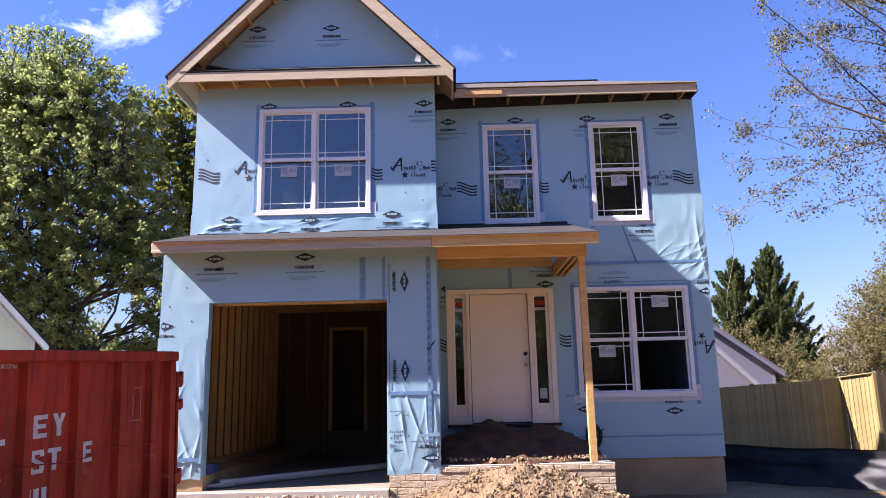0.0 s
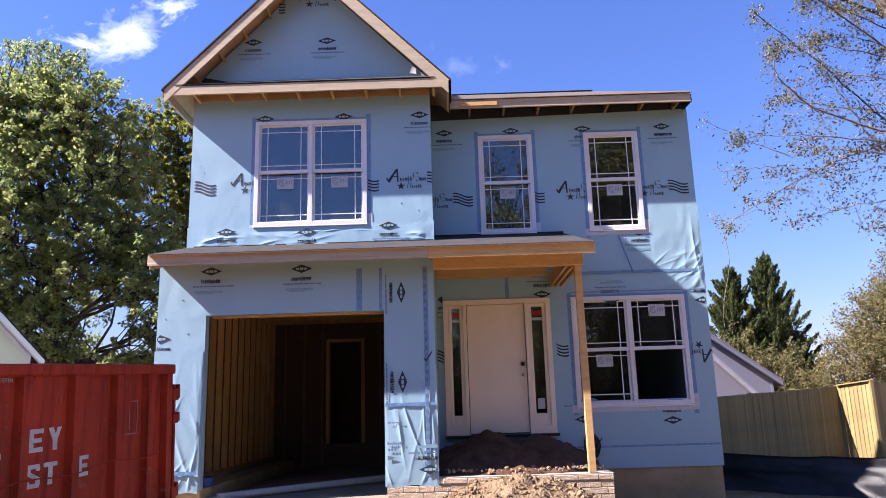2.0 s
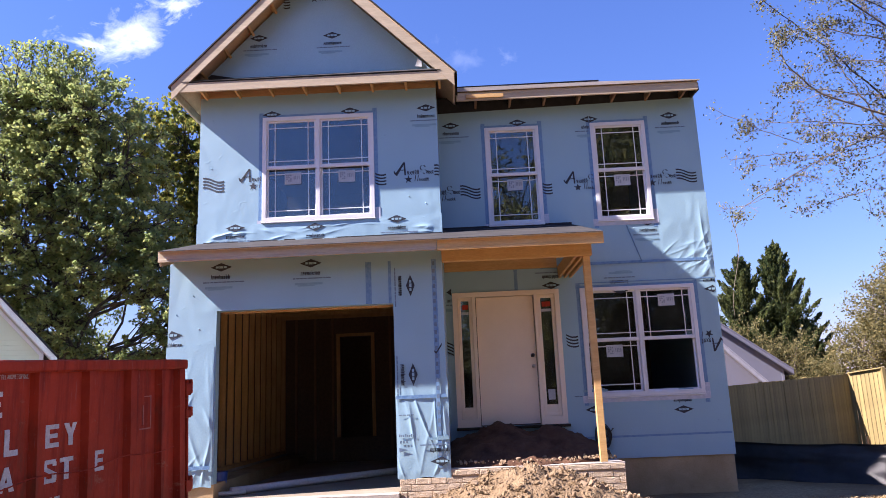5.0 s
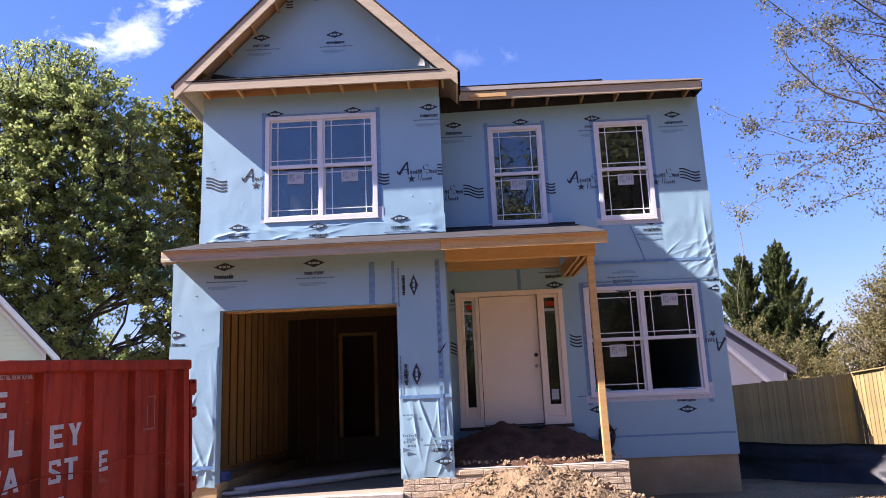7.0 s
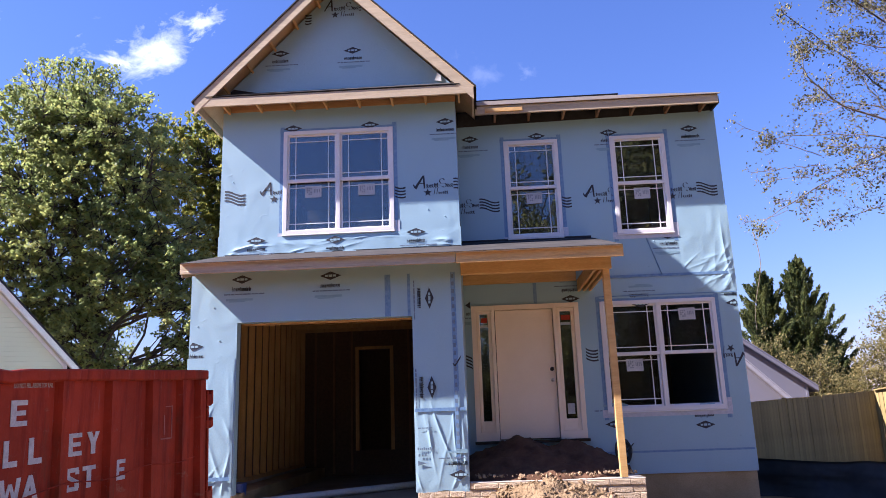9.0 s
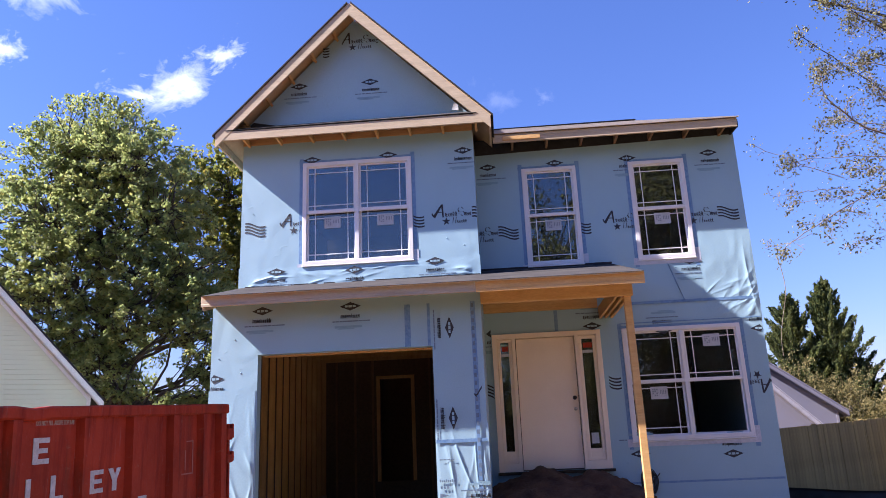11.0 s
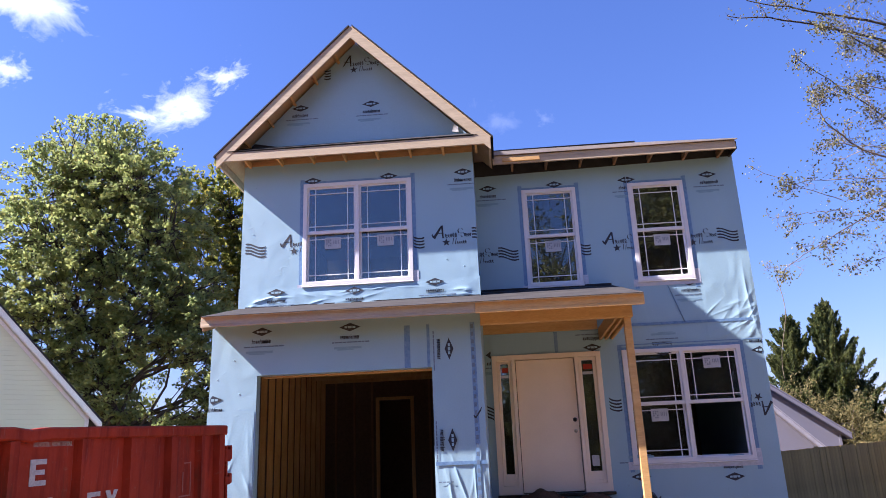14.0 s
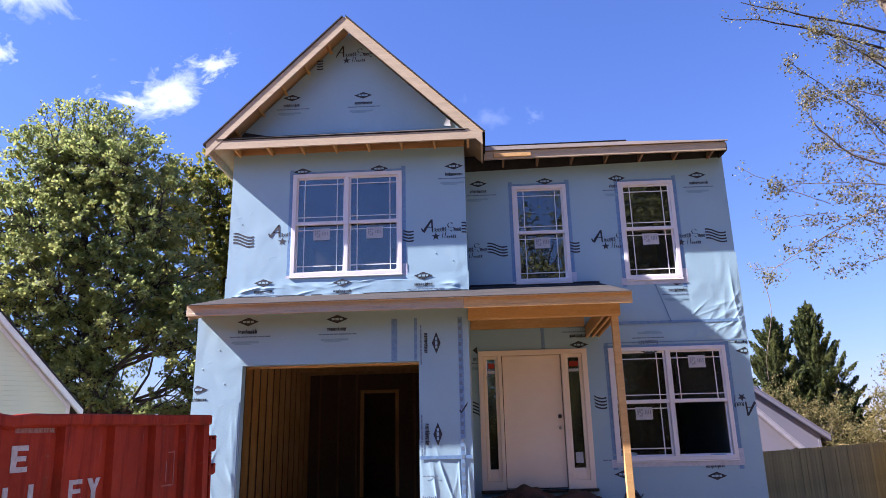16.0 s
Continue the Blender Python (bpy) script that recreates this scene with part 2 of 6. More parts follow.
def wall_bm(x0, x1, z0, z1, y0, y1, holes=()):
    """A wall with real openings, cut into blocks round them."""
    xs = sorted({x0, x1, *(h[0] for h in holes), *(h[1] for h in holes)})
    zs = sorted({z0, z1, *(h[2] for h in holes), *(h[3] for h in holes)})
    bm = bmesh.new()
    grid = {}

    def vert(x, y, z):
        k = (round(x, 4), round(y, 4), round(z, 4))
        if k not in grid:
            grid[k] = bm.verts.new(k)
        return grid[k]

    def solid(i, j):
        if not (0 <= i < len(xs) - 1 and 0 <= j < len(zs) - 1):
            return False
        cx, cz = (xs[i] + xs[i + 1]) / 2, (zs[j] + zs[j + 1]) / 2
        return not any(h[0] < cx < h[1] and h[2] < cz < h[3] for h in holes)

    for i in range(len(xs) - 1):
        for j in range(len(zs) - 1):
            if not solid(i, j):
                continue
            a, b, c, d = xs[i], xs[i + 1], zs[j], zs[j + 1]
            bm.faces.new((vert(a, y0, c), vert(b, y0, c), vert(b, y0, d), vert(a, y0, d)))
            bm.faces.new((vert(a, y1, d), vert(b, y1, d), vert(b, y1, c), vert(a, y1, c)))
            if not solid(i - 1, j):
                bm.faces.new((vert(a, y0, c), vert(a, y0, d), vert(a, y1, d), vert(a, y1, c)))
            if not solid(i + 1, j):
                bm.faces.new((vert(b, y0, d), vert(b, y0, c), vert(b, y1, c), vert(b, y1, d)))
            if not solid(i, j - 1):
                bm.faces.new((vert(b, y0, c), vert(a, y0, c), vert(a, y1, c), vert(b, y1, c)))
            if not solid(i, j + 1):
                bm.faces.new((vert(a, y0, d), vert(b, y0, d), vert(b, y1, d), vert(a, y1, d)))
    bmesh.ops.recalc_face_normals(bm, faces=bm.faces[:])
    return bm


def board(p, q, width, thick, up=(0, 0, 1)):
    """A straight board from p to q: width across up, thick across the rest."""
    p, q = Vector(p), Vector(q)
    d = (q - p).normalized()
    side = d.cross(Vector(up)).normalized()
    upv = side.cross(d).normalized()
    m = Matrix((d, side, upv)).transposed().to_4x4()
    m.translation = p
    bm = bmesh.new()
    box(bm, 0, (q - p).length, -thick / 2, thick / 2, -width / 2, width / 2, m)
    bmesh.ops.bevel(bm, geom=bm.edges[:], offset=min(0.004, thick * 0.15), segments=1, affect="EDGES")
    return bm


# ---- plan of the house ----
X_L, X_C, X_R = -3.94, -0.19, 4.15          # left wall, inner corner, right wall
Y_B, Y_G = -0.85, -1.85                     # upper bay front, garage front; the main front is y = 0
Y_BACK = 5.95
WRAP_BOTTOM, FLOOR_1, SLAB = 0.575, 1.12, 0.42
WIN_A = (-2.945, -1.195, 4.345, 6.05)
WIN_B = (0.583, 1.492, 4.33, 6.03)
WIN_C = (2.362, 3.275, 4.33, 6.03)
WIN_D = (1.967, 3.790, 1.505, 3.232)
DOOR = (-0.08, 1.63, 1.13, 3.235)
GARAGE = (-3.28, -0.87, SLAB, 2.865)

house = thing("house", "two-storey house under construction, wrapped in pale blue sheathing film", "house", (0.1, 2, 0.1))


def hpart(name, bm, material, label="", smooth=False):
    ob = part(name, bm, material, None, label, smooth)
    ob.parent = house
    ob.matrix_parent_inverse = Matrix.Translation((-0.1, -2, -0.1))
    return ob


def sub(name, bm, material, parent, label="", smooth=False):
    ob = part(name, bm, material, None, label, smooth)
    ob.parent = parent
    return ob


def hole(w, inset=0.03):
    return (w[0] + inset, w[1] - inset, w[2] + inset, w[3] - inset)


front_wall = hpart("front_wall", wall_bm(X_C, X_R, WRAP_BOTTOM, 6.42, 0.0, 0.15, [hole(WIN_B), hole(WIN_C), hole(WIN_D), (DOOR[0] + 0.04, DOOR[1] - 0.04, DOOR[2], DOOR[3] - 0.03)]), WRAP, "wall wrapped in pale blue printed film")
bay_wall = hpart("bay_wall", wall_bm(X_L, X_C, 3.95, 6.43, Y_B, Y_B + 0.15, [hole(WIN_A)]), WRAP, "upper bay wall wrapped in pale blue printed film")
garage_wall = hpart("garage_wall", wall_bm(X_L, X_C, 0.60, 3.60, Y_G, Y_G + 0.15, [(GARAGE[0], GARAGE[1], 0.60, GARAGE[3])]), WRAP, "garage front wrapped in pale blue printed film")
side_wall = hpart("side_wall", slab((X_L, X_L + 0.14, Y_G + 0.15, Y_B + 0.15, 0.60, 3.58), (X_L, X_L + 0.14, Y_B + 0.15, Y_BACK, 0.60, 6.5)), WRAP)
hpart("side_wall", slab((X_R - 0.14, X_R, 0.15, Y_BACK, WRAP_BOTTOM, 6.42)), WRAP)
porch_side_wall = hpart("porch_side_wall", slab((X_C - 0.14, X_C - 0.001, Y_G + 0.15, 0.0, 0.60, 3.75)), WRAP)
hpart("bay_side_wall", slab((X_C - 0.14, X_C - 0.001, Y_B + 0.15, 0.0, 3.95, 6.45)), WRAP)
# the back opening is unseen, cut to let some daylight into the rooms
hpart("back_wall", wall_bm(X_L, X_R, 0.3, 6.42, Y_BACK, Y_BACK + 0.15, [(1.5, 2.1, 1.2, 2.4)]), WRAP)
hpart("foundation", slab((X_C + 0.02, X_R - 0.02, 0.03, Y_BACK, -0.3, WRAP_BOTTOM)), FOUNDATION, "bare tan concrete foundation")
hpart("foundation", slab((X_L + 0.02, GARAGE[0], Y_G + 0.02, Y_BACK, -0.3, 0.60)), FOUNDATION)
hpart("apron", profile_x([(Y_G - 0.17, -0.3), (Y_G - 0.021, -0.3), (Y_G - 0.021, SLAB - 0.004), (Y_G - 0.17, SLAB - 0.012)], GARAGE[0] - 0.30, GARAGE[1] + 0.02), CONCRETE, "pale concrete apron")
hpart("garage_slab", slab((GARAGE[0], GARAGE[1] + 0.02, Y_G - 0.02, Y_G + 0.3, -0.3, SLAB), (GARAGE[0] , X_C - 0.14, Y_G + 0.3, 5.0, -0.3, SLAB), bevel=0.01), SHADED_CONCRETE, "concrete garage floor slab, darkened as in shade")
hpart("pier_footing", slab((GARAGE[1] + 0.022, X_C, Y_G - 0.002, Y_G + 0.28, -0.3, 0.575)), MORTAR)
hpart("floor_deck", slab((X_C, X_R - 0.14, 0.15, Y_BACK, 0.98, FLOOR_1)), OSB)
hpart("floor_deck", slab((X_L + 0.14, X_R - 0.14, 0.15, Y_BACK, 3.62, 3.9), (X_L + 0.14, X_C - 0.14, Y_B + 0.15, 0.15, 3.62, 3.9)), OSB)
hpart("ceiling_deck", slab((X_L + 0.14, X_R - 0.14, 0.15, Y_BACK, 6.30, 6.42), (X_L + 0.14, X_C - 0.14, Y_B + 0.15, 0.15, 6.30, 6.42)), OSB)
# unseen inner walls, added to keep the rooms behind the openings dark
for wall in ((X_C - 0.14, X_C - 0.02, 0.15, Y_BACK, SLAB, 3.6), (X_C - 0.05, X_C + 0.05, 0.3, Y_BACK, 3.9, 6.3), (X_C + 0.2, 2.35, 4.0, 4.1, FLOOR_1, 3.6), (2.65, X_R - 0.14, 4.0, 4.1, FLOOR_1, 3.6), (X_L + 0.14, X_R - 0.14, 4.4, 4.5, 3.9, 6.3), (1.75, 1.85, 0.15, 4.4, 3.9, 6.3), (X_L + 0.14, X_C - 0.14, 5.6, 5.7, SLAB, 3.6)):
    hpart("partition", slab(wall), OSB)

# lower roof over garage and porch
EAVE_Y, EAVE_Z, SLOPE = -2.28, 3.622, 0.284
def lower_roof_z(y):
    return EAVE_Z + SLOPE * (y - EAVE_Y)
def roof_strip(x0, x1, y1, lift, thick):
    y0 = EAVE_Y - (0.088 if thick < 0.01 else 0.081)
    return profile_x([(y0, lower_roof_z(y0) + lift), (y1, lower_roof_z(y1) + lift), (y1, lower_roof_z(y1) + lift + thick), (y0, lower_roof_z(y0) + lift + thick)], x0, x1)
hpart("roof_deck", roof_strip(-3.905, X_C, Y_B, 0, 0.016), PLYWOOD)
hpart("roof_deck", roof_strip(X_C, 1.94, -0.002, 0, 0.016), PLYWOOD)
hpart("roofing", roof_strip(-3.91, X_C, Y_B - 0.004, 0.017, 0.006), SHINGLE, "grey-brown shingles on the lower roof")
hpart("roofing", roof_strip(X_C, 1.945, -0.006, 0.017, 0.006), SHINGLE)
hpart("fascia_board", slab((-3.925, -0.24, EAVE_Y - 0.04, EAVE_Y, 3.480, 3.619), bevel=0.004), FASCIA, "new pine fascia board")
hpart("fascia_board", slab((-0.236, 1.95, EAVE_Y - 0.04, EAVE_Y, 3.474, 3.619), bevel=0.004), LUMBER)
hpart("porch_beam", slab((X_C + 0.002, 1.86, Y_G - 0.05, Y_G + 0.05, 3.40, 3.62), bevel=0.004), LUMBER, "doubled pine porch beam")
for x in (1.64, 1.73, 1.82):
    hpart("porch_beam", slab((x, x + 0.04, Y_G + 0.051, -0.002, 3.41, 3.60), bevel=0.004), LUMBER)
hpart("ledger", slab((X_C + 0.002, 1.63, -0.045, -0.003, 3.585, 3.80), bevel=0.004), LUMBER)

# upper gable
PEAK_X, PEAK_Z = -2.09, 8.645
Y_GABLE = Y_B - 0.005
G_L, G_R, G_Y = -4.25, 0.11, -1.27
hpart("gable_wall", prism([(X_L + 0.02, 6.58), (X_C - 0.02, 6.58), (X_C - 0.02, 6.71), (PEAK_X, 8.60), (X_L + 0.02, 6.71)], Y_GABLE, Y_B + 0.13), WRAP, "gable wrapped in pale blue printed film")
hpart("frieze_board", slab((X_L + 0.002, X_C - 0.002, Y_B - 0.012, Y_B - 0.001, 6.425, 6.575)), FRIEZE, "bare pine board along the wall top")
hpart("top_plate", slab((X_L, X_C, Y_B + 0.003, Y_B + 0.14, 6.432, 6.559)), STUD)
def rake(x0, z0, x1, z1, width, y0, y1, material, name, lift=0.0, label=""):
    d = Vector((x1 - x0, 0, z1 - z0)).normalized()
    n = Vector((-d.z, 0, d.x)) if d.x > 0 else Vector((d.z, 0, -d.x))
    n = n if n.z > 0 else -n
    a, b = Vector((x0, 0, z0)) + n * lift, Vector((x1, 0, z1)) + n * lift
    cut = width / abs(n.z)
    out = [(a.x, a.z), (b.x, b.z), (b.x, b.z - cut), (a.x, a.z - cut)]
    return hpart(name, prism(out, y0, y1), material, label)
for gx, gz in ((G_L, 6.455), (G_R, 6.465)):
    rake(gx, gz, PEAK_X, PEAK_Z, 0.15, G_Y - 0.02, G_Y + 0.02, FASCIA, "rake_board", label="new pine rake board")
    rake(gx, gz, PEAK_X, PEAK_Z, 0.014, G_Y - 0.01, 6.0, PLYWOOD, "roof_deck", 0.016)
    rake(gx + (-0.02 if gx < PEAK_X else 0.02), gz - 0.02, PEAK_X, PEAK_Z, 0.02, G_Y - 0.035, 6.0, FELT, "roof_felt", 0.037, "black roofing felt edge")
hpart("eave_fascia", slab((-4.20, 0.07, G_Y - 0.016, G_Y + 0.018, 6.355, 6.505), bevel=0.004), FASCIA, "pine eave return board")
hpart("return_roof", profile_x([(G_Y, 6.507), (Y_B - 0.008, 6.735), (Y_B - 0.008, 6.755), (G_Y - 0.03, 6.523)], -4.1, -0.10), FELT, "black felt on the eave return")
for sx, d in ((G_L, 1), (G_R, -1)):
    hpart("side_fascia", slab((sx, sx + 0.03 * d, G_Y + 0.021, 6.0 if d > 0 else -0.445, 6.32, 6.455)) if d > 0 else slab((sx - 0.03, sx, G_Y + 0.021, -0.445, 6.32, 6.455)), FASCIA)
for i in range(8):
    x = -3.85 + i * 0.53
    hpart("lookout", slab((x, x + 0.035, G_Y + 0.02, Y_B - 0.013, 6.39, 6.48), bevel=0.004), LUMBER)
for sgn, gx in ((1, G_L),):
    for i in range(5):
        f = 0.16 + i * 0.17
        x, z = gx + (PEAK_X - gx) * f, 6.46 + (PEAK_Z - 6.46) * f
        m = Matrix.Translation((x, 0, z)) @ Matrix.Rotation(-sgn * math.radians(45), 4, "Y")
        hpart("lookout", slab((-0.018, 0.018, G_Y + 0.021, Y_B + 0.001, -0.10, -0.012), m=m), LUMBER)

hpart("film_flap", prism([(-0.50, 6.80), (-0.39, 6.78), (-0.40, 6.88), (-0.46, 6.93)], Y_GABLE - 0.02, Y_GABLE - 0.012), PALE_FILM, "torn white edge of film")
hpart("felt_scrap", prism([(X_L + 0.06, 6.735), (X_L + 0.62, 6.735), (X_L + 0.16, 6.83)], Y_GABLE - 0.012, Y_GABLE - 0.003), FELT)
# main roof
hpart("eave_fascia", slab((0.13, 4.09, -0.44, -0.402, 6.355, 6.50), bevel=0.004), FASCIA, "pine eave board of the main roof")
RIDGE_Y, RIDGE_Z = 3.2, 6.515 + 0.34 * 3.64
hpart("roof_deck", profile_x([(-0.46, 6.502), (RIDGE_Y, RIDGE_Z), (6.10, 6.502), (6.10, 6.52), (RIDGE_Y, RIDGE_Z + 0.018), (-0.46, 6.52)], 0.112, 4.11), PLYWOOD)
hpart("drip_edge", prism([(0.135, 6.505), (4.12, 6.505), (4.12, 6.520), (2.50, 6.563), (0.135, 6.572)], -0.475, -0.448), DRIP, "weathered grey edge board above the eave")
hpart("roof_felt", profile_x([(-0.47, 6.574), (-0.30, 6.60), (RIDGE_Y, RIDGE_Z + 0.02), (6.10, 6.525), (6.10, 6.535), (RIDGE_Y, RIDGE_Z + 0.03), (-0.30, 6.618), (-0.48, 6.590)], 0.118, 2.48), FELT)
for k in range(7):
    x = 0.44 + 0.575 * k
    hpart("rafter_tail", slab((x, x + 0.035, -0.401, -0.012, 6.375, 6.49)), DIM_PINE)
# black sheets stand in for the deep shade between wall top and eave
hpart("eave_shade_strip", prism([(X_C + 0.001, 6.325), (X_R - 0.02, 6.405), (X_R - 0.02, 6.60), (X_C + 0.001, 6.60)], -0.011, -0.001), FELT, "black strip standing for the shade below the eave")
hpart("eave_shade_sheet", profile_x([(-0.40, 6.494), (-0.012, 6.610), (-0.012, 6.614), (-0.40, 6.500)], 0.135, 4.075), FELT)
hpart("gable_end", profile_x([(0.16, 6.421), (0.16, 6.62), (RIDGE_Y, RIDGE_Z - 0.03), (5.95, 6.53), (5.95, 6.421)], X_R - 0.12, X_R - 0.02), WRAP)
# end piece made black as well, to close off the painted shade
hpart("eave_shade_end", profile_x([(-0.40, 6.365), (0.15, 6.40), (0.15, 6.67), (-0.40, 6.493)], 4.088, 4.115), FELT)

# ---- windows and door ----
PAPER = surface("window_sticker", (0.40, 0.42, 0.44), (0.50, 0.52, 0.54), 6, 40, 0.6)
PAPER_GREY = surface("sticker_print", (0.20, 0.22, 0.25), (0.28, 0.30, 0.33), 6, 40, 0.6)
KNOB = surface("dark_hardware", (0.03, 0.03, 0.03), (0.06, 0.055, 0.05), 10, 60, 0.35, metal=0.8)
BRASS = surface("dull_nickel", (0.45, 0.42, 0.38), (0.6, 0.57, 0.5), 10, 60, 0.3, metal=1.0)


def ring(x0, x1, z0, z1, w, y0, y1, bevel=0.006):
    """A square-cornered frame of width w round an opening."""
    bm = wall_bm(x0, x1, z0, z1, y0, y1, [(x0 + w, x1 - w, z0 + w, z1 - w)])
    if bevel:
        bmesh.ops.bevel(bm, geom=[e for e in bm.edges if e.calc_face_angle(0) > 1.0], offset=bevel, segments=1, affect="EDGES")
    return bm


FLASH = surface("flashing_tape", (0.42, 0.45, 0.52), (0.56, 0.58, 0.66), 14, 60, 0.35)


def sash(win, x0, x1, z0, z1, y, stickers=(), glazed=True):
    s = sub("sash", ring(x0, x1, z0, z1, 0.032, y, y + 0.03, 0.004), VINYL, win)
    if not glazed:
        return
    g = sub("pane", slab((x0 + 0.03, x1 - 0.03, y + 0.012, y + 0.018, z0 + 0.03, z1 - 0.03)), GLASS, win, "reflecting window glass")
    g.visible_shadow = False
    ox, oz = 0.125, 0.115
    for a, b in ((x0 + ox, x0 + ox + 0.014), (x1 - ox - 0.014, x1 - ox)):
        sub("grille_bar", slab((a, b, y + 0.004, y + 0.010, z0 + 0.03, z1 - 0.03)), VINYL, win)
    for a in (z0 + oz, z1 - oz - 0.014):
        sub("grille_bar", slab((x0 + 0.03, x1 - 0.03, y + 0.003, y + 0.0095, a, a + 0.014)), VINYL, win)
    for cx, cz in stickers:
        st = sub("sticker", slab((cx - 0.13, cx + 0.13, y - 0.001, y + 0.002, cz - 0.10, cz + 0.09)), PAPER, win, "white paper maker's sticker")
        for k in range(3):
            for j in range(4):
                if (k * 3 + j * 5) % 4:
                    sub("sticker_print", slab((cx - 0.105 + k * 0.03, cx - 0.082 + k * 0.03, y - 0.003, y - 0.0015, cz - 0.055 + j * 0.03, cz - 0.032 + j * 0.03)), PAPER_GREY, win)
        for a, b in ((0.012, 0.026), (0.036, 0.050), (0.060, 0.074), (0.090, 0.104)):
            sub("sticker_print", slab((cx + a, cx + b, y - 0.003, y - 0.0015, cz - 0.022, cz + 0.038)), PAPER_GREY, win)


def window(name, w, y, units, label, sheets, open_sash=None):
    x0, x1, z0, z1 = w
    win = thing(name, label, "window", ((x0 + x1) / 2, y, z0), kind="structure")
    before = set(scene.collection.objects)
    sub("frame", ring(x0, x1, z0, z1, 0.066, y - 0.022, y + 0.085), VINYL, win, "white vinyl frame")
    sub("sill", slab((x0 - 0.006, x1 + 0.006, y - 0.030, y - 0.002, z0 - 0.022, z0 - 0.002), bevel=0.006), VINYL, win)
    sub("flashing_tape", slab((x0 - 0.075, x1 + 0.08, y - 0.0065, y - 0.0036, z0 - 0.085, z0 + 0.03), (x1 + 0.002, x1 + 0.08, y - 0.0065, y - 0.0036, z0 + 0.031, z0 + 0.16)), FLASH, win, "pale grey flashing tape")
    n = units
    inner0, inner1 = x0 + 0.060, x1 - 0.060
    mull = 0.058
    uw = (inner1 - inner0 - mull * (n - 1)) / n
    mid = (z0 + z1) / 2 + 0.02
    for i in range(n):
        a = inner0 + i * (uw + mull)
        if i:
            sub("mullion", slab((a - mull, a, y - 0.020, y + 0.085, z0 + 0.06, z1 - 0.06), bevel=0.006), VINYL, win)
        upper = [(a + uw * 0.52, z1 - 0.24)] if (i, "u") in sheets else []
        lower = [(a + uw * 0.52, mid - 0.17)] if (i, "l") in sheets else []
        sash(win, a, a + uw, mid - 0.02, z1 - 0.06, y + 0.008, upper)
        sash(win, a, a + uw, z0 + 0.06, mid + 0.02, y + 0.045, lower, glazed=(i != open_sash))
        sub("meeting_rail", slab((a, a + uw, y - 0.004, y + 0.04, mid - 0.028, mid + 0.028), bevel=0.005), VINYL, win)
    for o in set(scene.collection.objects) - before:
        o.matrix_parent_inverse = Matrix.Translation(win.location).inverted()
    return win


window("window_1", WIN_A, Y_B, 2, "twin white vinyl sash window with prairie grilles and paper stickers", {(0, "l"), (1, "l")})
window("window_2", WIN_B, 0.0, 1, "single white vinyl sash window with prairie grilles and sticker", {(0, "l")})
window("window_3", WIN_C, 0.0, 1, "single white vinyl sash window reflecting dark trees", {(0, "l")})
window("window_4", WIN_D, 0.0, 2, "twin white vinyl sash window with one lower sash open", {(0, "l"), (1, "u")}, open_sash=1)


